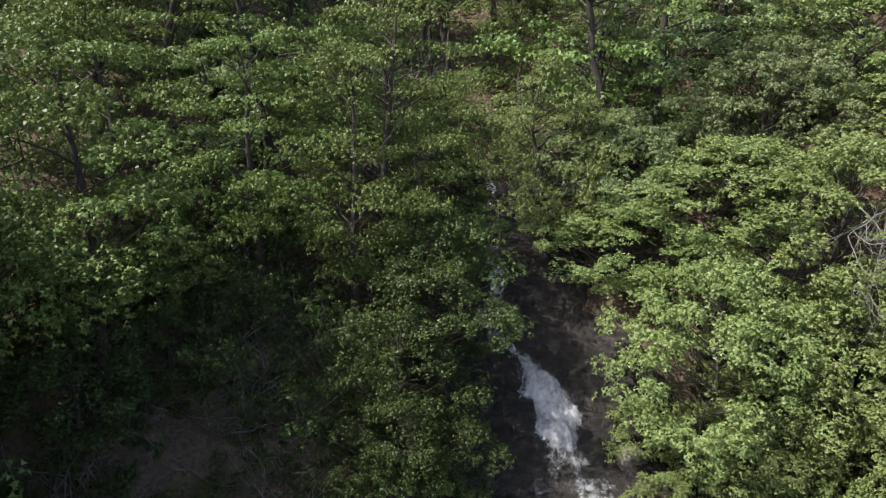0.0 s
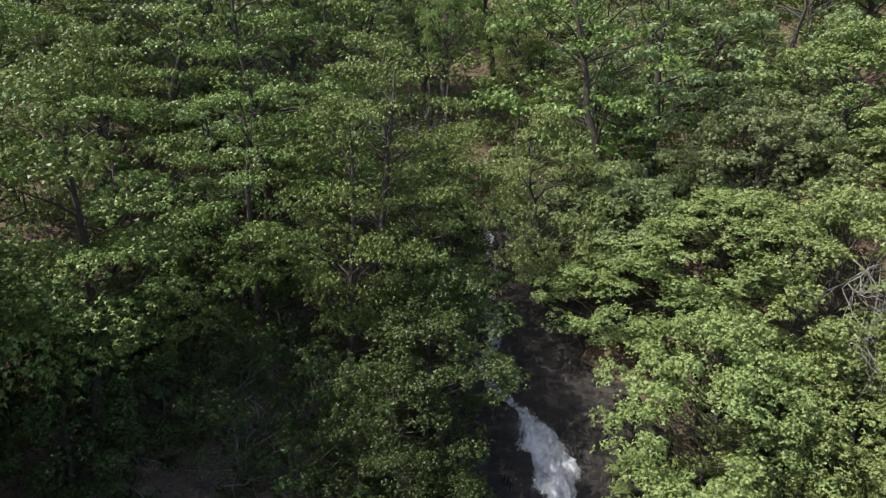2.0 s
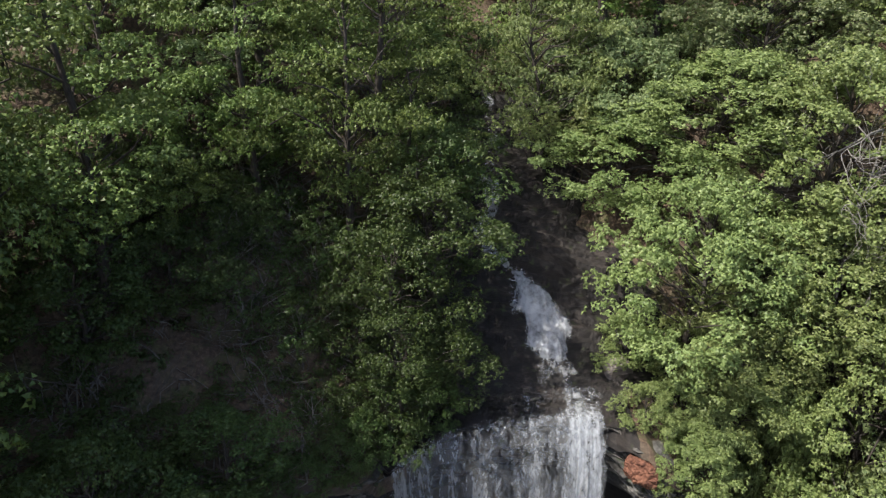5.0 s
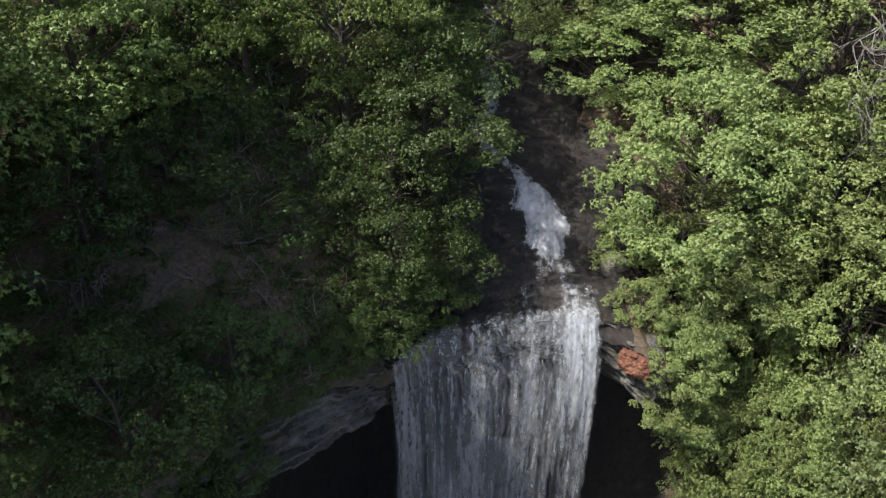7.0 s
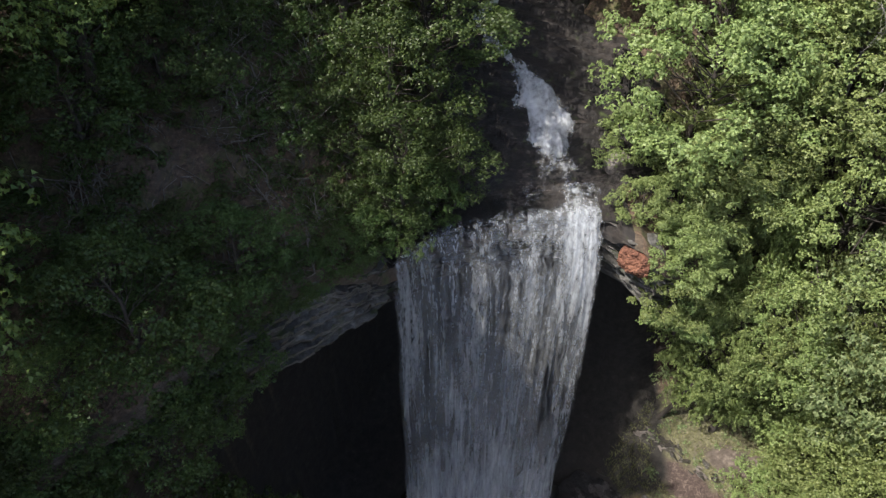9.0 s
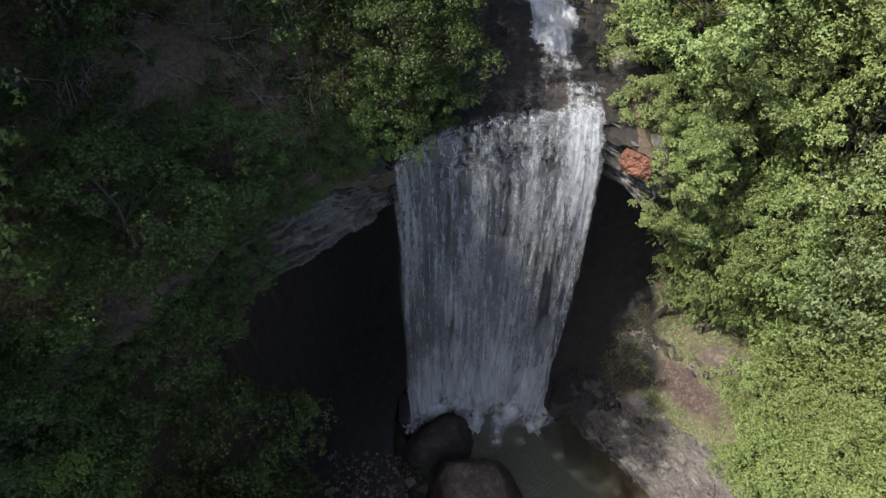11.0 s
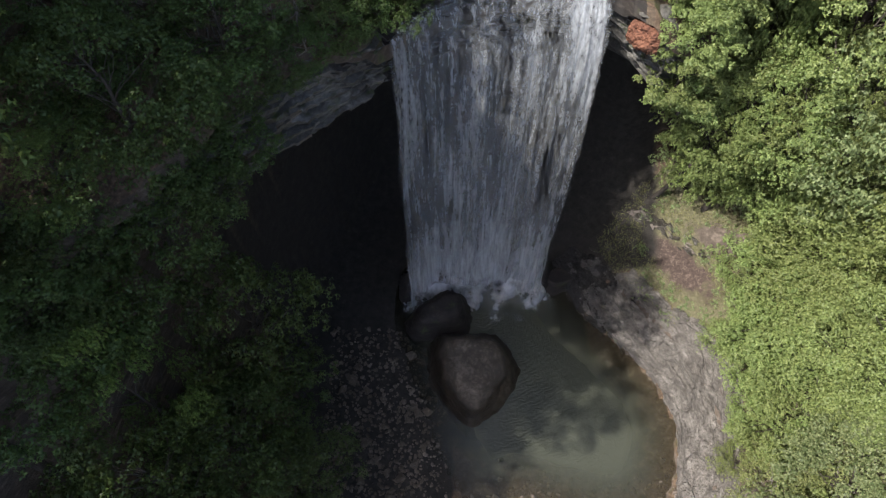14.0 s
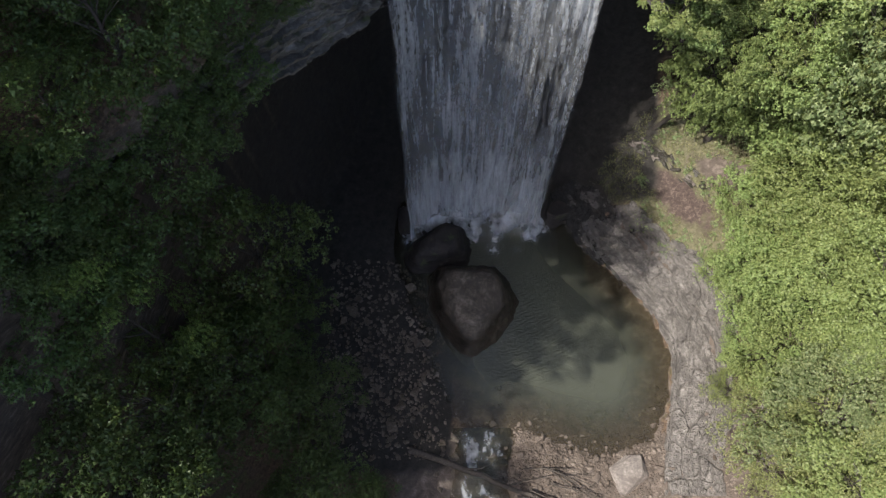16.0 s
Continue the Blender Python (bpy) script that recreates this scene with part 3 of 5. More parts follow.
def lip_line(x):
    """Where the water leaves the rock, along the ledge."""
    return np.interp(x, (-1.3, -1.1, -0.65, 0.1, 1.0, 3.0, 4.2, 5.0), (12.85, 13.2, 13.75, 14.45, 14.85, 15.3, 15.4, 15.45))


def curtain(name, x0, x1, throw, seed, material, parent, label, wob, more=0.0):
    """A sheet that bends over the lip and then falls almost plumb, frayed into strands below."""
    nu, nv = 300, 110
    u, v = np.meshgrid(np.linspace(0, 1, nu), np.linspace(-0.08, 1, nv), indexing="ij")
    x_top = x0 + (x1 - x0) * u
    drop = np.clip(v, 0, 1)
    over = np.clip(-v / 0.08, 0, 1)
    end = np.interp(u + 0.06 * rough(u * 30, 0, seed=seed + 9), (0, 0.1, 0.2, 0.5, 0.8, 0.95, 1), (0.3, 1.4, 2.2, 1.7, 2.0, 1.2, 0.5))
    bend = np.interp(u, (0, 0.12, 0.5, 0.85, 1), (0.15, 0.3, 0.7, 1.0, 1.05)) * throw
    x = x_top + drop * np.interp(u, (0, 1), (-0.22, -0.38)) + wob * rough(u * 14, drop * 2.2, seed=seed) * smooth(drop, 0, 0.3)
    y = lip_line(x_top) - bend * (1 - np.exp(-drop * 13)) - drop * np.interp(u, (0, 0.3, 1), (0.2, 0.8, 1.0)) + 1.3 * over
    y = y + 0.28 * rough(u * 9, drop * 1.5, seed=seed + 1) * smooth(drop, 0.0, 0.25) + 0.06 * rough(u * 45, drop * 6, seed=seed + 2)
    z = np.where(v < 0, 17.0 + 0.10 * over + 0.05 * rough(u * 16, over * 3, seed=seed + 3) * over, 17.0 - (17.0 - end) * drop)
    ob = build(name, np.stack([x, y, z], -1).reshape(-1, 3), grid_faces(nu, nv), material, parent, label)
    # Extra white at the upper right stands in for the sunlit part.
    flow = 0.40 + more + 0.18 * rough(u * 11, drop * 0.9, seed=seed + 4, octaves=4) + 0.32 * smooth(u, 0.72, 0.86) * (1 - smooth(drop, 0.03, 0.4)) * (0.75 + 0.9 * rough(u * 55, drop * 3, seed=seed + 5)) - 0.05 * (1 - smooth(drop, 0.0, 0.05)) + 0.2 * smooth(drop, 0.55, 0.9)
    flow += 0.09 * rough(u * 40, drop * 3.5, seed=seed + 8, octaves=3) * (1 - smooth(drop, 0.25, 0.7))
    flow -= 0.3 * smooth(drop, 0.88, 0.97) * smooth(rough(u * 16, drop * 9, seed=seed + 7), -0.15, 0.25)
    flow -= 0.4 * (1 - smooth(u, 0, 0.03)) + 0.4 * smooth(u, 0.965, 1) + 0.55 * smooth(over, 0, 0.6) * (1 - 0.45 * smooth(u, 0.74, 0.8)) - 0.35 * over * rough(u * 12, over * 2, seed=seed + 6)
    flow_layer(ob, flow)
    return ob


waterfall = empty("waterfall", "white water falling in a wide streaked curtain over the rock ledge", "waterfall", at=(0, 0, 0))
tagged(waterfall, kind="structure")
curtain("curtain", -1.25, 5.0, 1.1, 31, FALL_FRONT, waterfall, "", 0.2)
curtain("curtain_behind", -1.05, 4.85, 0.75, 47, FALL_BACK, waterfall, "", 0.15)

# cascades of the stream above the lip
cu, cv = np.meshgrid(np.linspace(-1, 1, 60), np.linspace(15.6, 30, 260), indexing="ij")
wide = stream_half(cv) * (1 + 0.25 * rough(cv * 1.7, cu * 0 + np.sign(cu) * 3, seed=71))
cx, cy = stream_x(cv) + cu * wide, cv + 0 * cu
fall_rate = (upper(stream_x(cv), cv + 0.3) - upper(stream_x(cv), cv - 0.3)) / 0.6
cz = upper(cx, cy) + 0.36 - 0.18 * np.abs(cu) ** 3 + (0.12 * rough(cx * 2.5, cy * 2.5, seed=72) + 0.10 * rough(cx * 6, cy * 3, seed=74)) * smooth(fall_rate, 0.1, 0.5)
cascade = build("stream", np.stack([cx, cy, cz], -1).reshape(-1, 3), grid_faces(*cx.shape), FOAM)
tagged(cascade, "white cascading stream running down dark rock steps", "stream", kind="structure")
chute = np.exp(-((cy - 19.1) / 0.85) ** 2)
broken = np.exp(-((cy - 17.5) / 0.55) ** 2)
strands = rough(cx * 3.0, cy * 0.8, seed=75) + 0.6 * rough(cx * 7.0, cy * 2.0, seed=76)
flow_layer(cascade, 0.1 + 0.45 * smooth(fall_rate, 0.15, 0.75) - 0.7 * smooth(np.abs(cu) + 0.45 * rough(cx * 4, cy * 2.2, seed=77), 0.4, 1.0) + 0.4 * rough(cx * 1.3, cy * 0.9, seed=73) * (1 - chute) + (0.2 + 0.22 * strands) * chute + (0.55 * strands + 0.12) * broken + 0.34 * strands * smooth(17.2 - cy, 0, 0.8) - 0.13 * smooth(17.3 - cy, 0, 0.6))

# pool
px, py = np.meshgrid(np.arange(-5, 12.01, 0.2), np.arange(-3, 18.01, 0.2), indexing="ij")
keep = pool_reach(px, py) > -1.2
depth = np.clip(-land(px, py), 0, 1) * 0.9
faces = grid_faces(*px.shape)
faces = faces[keep.ravel()[faces].all(1)]
pool = build("pool", np.stack([px, py, 0 * px], -1).reshape(-1, 3), faces, POOL)
tagged(pool, "murky green plunge pool with small ripples", "pool", kind="structure")
layer = pool.data.attributes.new("depth", "FLOAT", "POINT")
layer.data.foreach_set("value", depth.ravel().astype(np.float32))


# ---------------------------------------------------------------- trees
def leaf_cloud(rng, centres, radii, flat, rosettes, per, length, width, droop=0.35, tight=0.5):
    """Leaves in star-like sprays on clumps round the given places: places and faces."""
    n = len(centres)
    d = rng.normal(size=(n, rosettes, 3))
    d /= np.linalg.norm(d, axis=2)[..., None]
    d[..., 2] = np.where(d[..., 2] < -0.35, -d[..., 2] * 0.7, d[..., 2])
    r = rng.uniform(tight ** 3, 1.15, (n, rosettes, 1)) ** (1 / 3)
    spot = centres[:, None] + d * r * radii[:, None, None] * np.array([1, 1, flat])
    up = d * np.array([0.6, 0.6, 0.45]) + np.array([0, 0, 0.62]) + rng.normal(size=d.shape) * 0.3
    up /= np.linalg.norm(up, axis=2)[..., None]
    spot, up = spot.reshape(-1, 3), up.reshape(-1, 3)
    m = len(spot)
    a = rng.uniform(0, 6.28, (m, 1)) + np.arange(per)[None] * (6.283 / per) + rng.normal(size=(m, per)) * 0.25
    e1 = np.cross(up, np.array([0.3, 0.9, 0.1]))
    e1 /= np.linalg.norm(e1, axis=1)[:, None]
    e2 = np.cross(up, e1)
    out = np.cos(a)[..., None] * e1[:, None] + np.sin(a)[..., None] * e2[:, None]
    tilt = rng.normal(size=(m, per, 1)) * 0.4 - droop
    out = out + up[:, None] * tilt
    out /= np.linalg.norm(out, axis=2)[..., None]
    side = np.cross(out, np.broadcast_to(up[:, None], out.shape))
    side /= np.linalg.norm(side, axis=2)[..., None] + 1e-9
    nrm = np.cross(side, out)
    L = length * rng.uniform(0.65, 1.2, (m, per, 1))
    W = width * rng.uniform(0.75, 1.15, (m, per, 1))
    base = spot[:, None] + out * L * 0.1
    tip = base + out * L - nrm * L * 0.1
    mid = base + out * L * 0.3
    tri = np.stack([tip, mid + side * W * 0.5 + nrm * W * 0.2, mid - side * W * 0.5], 2).reshape(-1, 3)
    return tri, np.arange(m * per * 3).reshape(-1, 3)


def make_tree(name, label, seed, height, spread, first, clumps, clump_r, rosettes, per, leaf, leaf_mat, bark=None, group="trees", broadness=0.6, droop=0.6, flat=0.75, lean=0.0, inner=0.5, category="tree"):
    """A tapered trunk, limbs that fork to clumps, and a crown of leaf sprays. The origin is at the foot."""
    rng = np.random.default_rng(seed)
    root = empty(name, label, category, group)
    bark = bark or BARK
    h = np.linspace(0, 1, 12)
    bend = np.cumsum(rng.normal(size=(12, 2)) * 0.012 * height, axis=0)
    bend[:, 0] += lean * h * height
    trunk = np.stack([bend[:, 0], bend[:, 1], h * height * 0.92 - 0.5], 1)
    r0 = 0.016 * height + 0.03
    # crown places: an uneven dome
    c = rng.normal(size=(clumps, 3))
    c /= np.linalg.norm(c, axis=1)[:, None]
    c *= (rng.uniform(inner, 1, (clumps, 1))) ** 0.45
    lobes = 1 + 0.25 * np.sin(3 * np.arctan2(c[:, 1], c[:, 0]) + seed) + 0.12 * rng.normal(size=clumps)
    mid = height * (first + 1) / 2
    half = height * (1 - first) / 2
    up = c[:, 2]
    wide = spread * np.sqrt(np.clip(1.15 - 0.5 * (up + 0.3) ** 2, 0.15, 1.2))
    cen = np.stack([c[:, 0] * wide * lobes, c[:, 1] * wide * lobes, mid + up * half * 0.95], 1)
    cen[:, 0] += lean * cen[:, 2]
    limbs = [tube(trunk, r0 * (1 - h * 0.85) * np.where(h < 0.05, 1.5, 1), 8)]
    for k in range(clumps):
        target = cen[k]
        start_h = np.clip((target[2] - 0.35 * np.hypot(target[0], target[1]) - 0.3) / (height * 0.92), first * 0.6, 0.9)
        start = np.array([np.interp(start_h, h, trunk[:, 0]), np.interp(start_h, h, trunk[:, 1]), np.interp(start_h, h, trunk[:, 2])])
        if k % 2 == 0:
            continue
        u = np.linspace(0, 1, 5)[:, None]
        line = start + (target - start) * u
        line[:, 2] += (u[:, 0] ** 0.6 - u[:, 0]) * 0.15 * np.linalg.norm(target - start)
        line[1:-1] += rng.normal(size=(3, 3)) * 0.05 * np.linalg.norm(target - start)
        limbs.append(tube(line, r0 * 0.28 * (1 - 0.85 * u[:, 0]) * (1.1 - start_h * 0.5), 4))
    v, f = joined(limbs)
    build("trunk", v, f, bark, root)
    radii = clump_r * rng.uniform(0.65, 1.3, clumps)
    v, f = leaf_cloud(rng, cen, radii, flat, rosettes, per, leaf, leaf * broadness, droop)
    build("crown", v, f, leaf_mat, root, shade=False)
    return root


def make_dead_tree(name, label, seed, height, spread):
    rng = np.random.default_rng(seed)
    root = empty(name, label, "tree", "dead trees")
    u = np.linspace(0, 1, 10)
    trunk = np.stack([np.cumsum(rng.normal(size=10) * 0.05), np.cumsum(rng.normal(size=10) * 0.05), u * height], 1)
    pieces = [tube(trunk, 0.09 * (1 - 0.8 * u), 7)]

    def grow(start, way, length, radius, level):
        n = 7
        pts, w = [np.array(start)], np.array(way)
        for _ in range(n - 1):
            w = w + rng.normal(size=3) * 0.28
            w /= np.linalg.norm(w)
            pts.append(pts[-1] + w * length / n)
        pieces.append(tube(pts, radius * np.linspace(1, 0.3, n), 5))
        if level:
            for k in (2, 3, 4, 5):
                if rng.random() < 0.85:
                    grow(pts[k], w + rng.normal(size=3) * 0.8, length * 0.6, radius * 0.55, level - 1)

    for k in range(12):
        a = rng.uniform(0, 6.28)
        s = trunk[rng.integers(3, 10)]
        grow(s, (math.cos(a), math.sin(a), rng.uniform(0.0, 0.8)), spread * rng.uniform(0.6, 1.1), 0.022, 2)
    v, f = joined(pieces)
    build("trunk", v, f, DEAD_WOOD, root)
    return root


KINDS = {
    # near trees with leaves that can be told apart
    "broad": make_tree("tree", "leafy broad-crowned tree with drooping fresh green sprays", 1, 11, 3.5, 0.18, 46, 1.0, 74, 7, 0.13, LEAF_MID, broadness=0.55, droop=0.8, inner=0.2, flat=0.42),
    "broad_b": make_tree("tree", "leafy forked tree with layered green sprays", 2, 12, 3.3, 0.15, 46, 1.0, 74, 7, 0.13, LEAF_MID, lean=0.03, broadness=0.55, droop=0.8, inner=0.2, flat=0.42),
    "crowned": make_tree("tree", "tall tree with a high crown of drooping green sprays", 23, 14, 3.3, 0.55, 112, 0.6, 36, 7, 0.145, LEAF_MID, broadness=0.5, droop=0.8, inner=0.2),
    "broad_low": make_tree("tree", "low spreading tree with drooping green sprays", 17, 8.0, 3.4, 0.08, 46, 0.98, 70, 7, 0.13, LEAF_MID, broadness=0.55, droop=0.8, inner=0.2, flat=0.42),
    "fresh": make_tree("tree", "bright green tree with dense small leaves in sun", 3, 10, 3.3, 0.12, 115, 0.72, 48, 6, 0.115, LEAF_FRESH, broadness=0.85, flat=0.55),
    "fresh_b": make_tree("tree", "bright yellow-green tree with uneven sunlit crown", 4, 9, 3.1, 0.1, 115, 0.7, 48, 6, 0.115, LEAF_FRESH, lean=-0.03, broadness=0.85, flat=0.55),
    "fresh_low": make_tree("tree", "spreading low bright green tree in full sun", 14, 6.5, 3.2, 0.04, 150, 0.6, 36, 6, 0.124, LEAF_FRESH, broadness=0.85),
    "tall": make_tree("tree", "tall slim tree with a high bright green crown", 13, 14, 3.2, 0.52, 120, 0.6, 34, 7, 0.12, LEAF_FRESH, broadness=0.85),
    "dull": make_tree("tree", "grey-green tree with fine small leaves", 5, 9, 3.0, 0.1, 145, 0.6, 36, 7, 0.122, LEAF_DULL, broadness=0.8),
    "dull_low": make_tree("tree", "spreading low grey-green tree with fine leaves", 15, 5.5, 3.0, 0.04, 145, 0.58, 36, 7, 0.122, LEAF_DULL, broadness=0.8),
    "dark": make_tree("tree", "green tree growing in the gorge, its leaves coloured dark for shade", 6, 10, 3.0, 0.12, 90, 0.68, 26, 6, 0.17, LEAF_SHADED),
    "dark_low": make_tree("tree", "low green tree, its leaves coloured dark for deep shade", 16, 6.0, 3.0, 0.05, 90, 0.64, 26, 6, 0.16, LEAF_SHADED),
    "seedling": make_tree("shrub", "thin dark seedling shrub with sparse leaves and bare twigs", 27, 2.4, 1.5, 0.05, 34, 0.34, 9, 6, 0.13, LEAF_SHADED, bark=DEAD_WOOD, group="shrubs", category="shrub"),
    "shrub": make_tree("shrub", "low leafy green shrub on the bank", 7, 3.0, 1.6, 0.05, 46, 0.42, 30, 7, 0.12, LEAF_MID, group="shrubs", category="shrub"),
    "shrub_fresh": make_tree("shrub", "bright green leafy shrub in the sun", 8, 3.2, 1.8, 0.05, 60, 0.42, 32, 7, 0.10, LEAF_FRESH, group="shrubs", category="shrub", broadness=0.85),
    "mound": make_tree("shrub", "dense rounded bright green thicket of small leaves", 18, 4.2, 2.5, 0.04, 100, 0.52, 36, 6, 0.092, LEAF_FRESH, group="shrubs", category="shrub", broadness=0.85),
    "mound_pale": make_tree("shrub", "pale grey-green thicket of fine small leaves", 24, 4.2, 2.5, 0.04, 100, 0.52, 36, 6, 0.085, LEAF_DULL, group="shrubs", category="shrub", broadness=0.8),
    "mound_dry": make_tree("shrub", "olive green thicket with bare dry twigs showing", 19, 4.0, 2.5, 0.04, 70, 0.5, 34, 6, 0.09, LEAF_OLIVE, bark=DEAD_WOOD, group="shrubs", category="shrub", broadness=0.7),
    # trees of the hill behind
    "far": make_tree("tree", "green forest tree on the hillside", 9, 13, 3.4, 0.25, 60, 0.85, 24, 6, 0.2, LEAF_MID, group="hillside trees", broadness=0.7, flat=0.5),
    "far_b": make_tree("tree", "pale green forest tree on the hillside", 10, 12, 3.2, 0.2, 60, 0.82, 24, 6, 0.19, LEAF_DULL, group="hillside trees", broadness=0.7, flat=0.5),
    "far_c": make_tree("tree", "slender fresh green forest tree on the hillside", 11, 14, 2.8, 0.3, 56, 0.82, 24, 6, 0.19, LEAF_FRESH, group="hillside trees", broadness=0.7, flat=0.5),
    "dead": make_dead_tree("bare_tree", "bare bleached tree with tangled grey branches", 12, 4.2, 3.2),
}
placed = set()
rnd = random.Random(5)


def plant(kind, x, y, scale=1.0, z=None, turn=None, lean=(0, 0), tall=1.0, sink=0.15):
    z = float(land(x, y)) if z is None else z
    turn = random.Random(f"{kind} {x:.2f} {y:.2f}").uniform(0, 360) if turn is None else turn
    m = pose(x, y, z - sink, lean[0], lean[1], turn) @ Matrix.Diagonal((scale, scale, scale * tall, 1))
    if kind not in placed:
        placed.add(kind)
        KINDS[kind].matrix_basis = m
        return KINDS[kind]
    ob = KINDS[kind]
    keep_scale = ob.scale.copy()
    ob.scale = (1, 1, 1)
    made = copy_thing(ob, m)
    ob.scale = keep_scale
    return made


HEIGHTS = {"broad": 11, "broad_b": 12, "crowned": 14, "fresh": 10, "tall": 14, "fresh_b": 9, "dull": 9, "dark": 10, "shrub": 3.0, "shrub_fresh": 3.2, "far": 13, "far_b": 12, "far_c": 14, "dead": 4.0, "fresh_low": 6.5, "dull_low": 5.5, "dark_low": 6.0, "broad_low": 8.0}
FAMILY = {"fresh": ("fresh", "fresh_low", "tall"), "fresh_b": ("fresh_b", "fresh_low"), "dull": ("dull", "dull_low"), "dark": ("dark", "dark_low"), "broad": ("broad", "broad_low"), "broad_b": ("broad_b", "broad_low")}


def grow(kind, x, y, top, scale=1.0, turn=None):
    """Plant a tree on the land with its crown's top at that height."""
    z = float(land(x, y))
    if y > float(rim(x)) + 0.3:
        z = float(upper(x, y))
    top = max(top, z + 3 * scale)
    kind = min(FAMILY.get(kind, (kind,)), key=lambda k: abs(math.log((top - z) / (HEIGHTS[k] * scale))))
    return plant(kind, x, y, scale, z=z, turn=turn, tall=(top - z) / (HEIGHTS[kind] * scale))


def wood(*trees):
    for kind, x, y, top, scale in trees:
        grow(kind, x, y, top, scale)


# left bank: the large sunlit trees
wood(("broad", -8.3, 14.8, 30.5, 0.92), ("broad_b", -11.0, 15.2, 31.0, 1.0), ("broad", -5.2, 18.6, 30.4, 0.75), ("broad_b", -9.6, 18.8, 31.5, 0.85), ("broad", -2.5, 18.4, 30.2, 0.72), ("broad_b", -2.3, 20.6, 31.5, 0.85), ("broad", -0.7, 19.6, 27.4, 0.66), ("broad_b", -14.0, 16.5, 29, 0.9), ("broad", -13.0, 20.4, 33, 0.9), ("broad_b", -5.5, 22.5, 34, 0.95), ("broad", -2.1, 24.7, 32.0, 0.85), ("broad_b", -9.5, 24, 36, 1.0))
# unseen high crowns at the edge of the bowl, added to shade falls and pool
wood(("crowned", -10.2, 9.6, 30.0, 0.75), ("crowned", -11.4, 9.4, 33.0, 0.9), ("crowned", -9.7, 6.6, 33.0, 0.85), ("crowned", -9.9, 3.4, 29.5, 0.85))
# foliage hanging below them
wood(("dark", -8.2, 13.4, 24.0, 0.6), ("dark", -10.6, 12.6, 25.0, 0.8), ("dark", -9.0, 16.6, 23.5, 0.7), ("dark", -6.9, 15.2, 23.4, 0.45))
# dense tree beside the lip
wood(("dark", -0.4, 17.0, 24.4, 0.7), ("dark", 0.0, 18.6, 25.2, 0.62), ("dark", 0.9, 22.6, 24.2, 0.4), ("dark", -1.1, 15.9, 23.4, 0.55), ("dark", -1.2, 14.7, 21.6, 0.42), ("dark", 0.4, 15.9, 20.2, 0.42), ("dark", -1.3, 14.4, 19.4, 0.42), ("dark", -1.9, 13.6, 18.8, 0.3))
# shaded trees on the left side of the bowl; far kinds are unseen shade casters
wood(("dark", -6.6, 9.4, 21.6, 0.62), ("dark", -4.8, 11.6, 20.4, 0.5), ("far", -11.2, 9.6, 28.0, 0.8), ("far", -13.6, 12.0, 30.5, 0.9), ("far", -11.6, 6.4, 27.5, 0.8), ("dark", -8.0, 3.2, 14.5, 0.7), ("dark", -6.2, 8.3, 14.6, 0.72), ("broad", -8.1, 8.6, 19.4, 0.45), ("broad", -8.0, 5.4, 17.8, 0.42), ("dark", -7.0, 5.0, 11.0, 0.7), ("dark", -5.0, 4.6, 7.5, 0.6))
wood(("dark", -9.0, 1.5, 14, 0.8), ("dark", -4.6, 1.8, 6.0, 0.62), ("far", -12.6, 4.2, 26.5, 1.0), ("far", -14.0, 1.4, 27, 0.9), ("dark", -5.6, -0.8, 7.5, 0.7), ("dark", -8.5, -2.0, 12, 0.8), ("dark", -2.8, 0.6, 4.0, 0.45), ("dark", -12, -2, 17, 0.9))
# higher trees of the left valley side, out of view, added to cast shade
wood(("far", -14.4, 3.8, 24.5, 0.95), ("far", -13.6, 8.0, 29, 0.95), ("far", -15.5, -1.5, 25, 1.0), ("far", -19, 5.5, 34, 1.1), ("far_c", -19, 0.5, 34, 1.1), ("far", -17, 12, 28.5, 0.9), ("far_c", -17.5, -6, 32, 1.1))
# right side of the falls and the slope
wood(("fresh", 7.9, 17.9, 23.6, 0.92), ("fresh_b", 9.6, 21.8, 26.5, 1.0), ("fresh", 12.2, 19.5, 27.0, 1.0), ("fresh_b", 11.4, 18.3, 22.5, 0.9), ("fresh_b", 9.8, 17.4, 20.6, 0.7), ("fresh", 12.8, 15.2, 20.5, 0.85), ("dull", 14.6, 14.2, 19.5, 0.95), ("fresh", 15.6, 17.5, 25.0, 1.0), ("fresh_b", 14.4, 16.0, 22.0, 0.9), ("fresh_b", 14.2, 8.3, 9.0, 0.75), ("fresh", 15.6, 7.0, 13.5, 0.8), ("dull", 13.8, 4.2, 8.2, 0.8), ("fresh", 14.0, 0.8, 8.2, 0.8))
wood(("fresh_b", 16.8, 11.2, 17.5, 0.95), ("fresh_b", 3.9, 24.2, 29.0, 0.7), ("far_c", 18.5, 3.5, 16, 0.95), ("far_c", 16.8, 0.0, 11, 0.9), ("far_c", 18.5, 15.0, 24, 1.0), ("fresh_b", 16.5, 22, 29, 1.0), ("dull", 6.6, 24.5, 27.0, 0.85), ("dull", 11.5, 24.5, 29.5, 0.95), ("fresh_b", 6.4, 21.9, 24.4, 0.82), ("dull", 4.9, 27.8, 28.0, 0.75), ("dark", -0.2, 26.5, 25.0, 0.6), ("fresh", 15.5, 26, 32, 1.0), ("far_c", 19.5, 20, 28, 1.0))
wood(("dull", 13.0, -2.2, 6.5, 0.7))
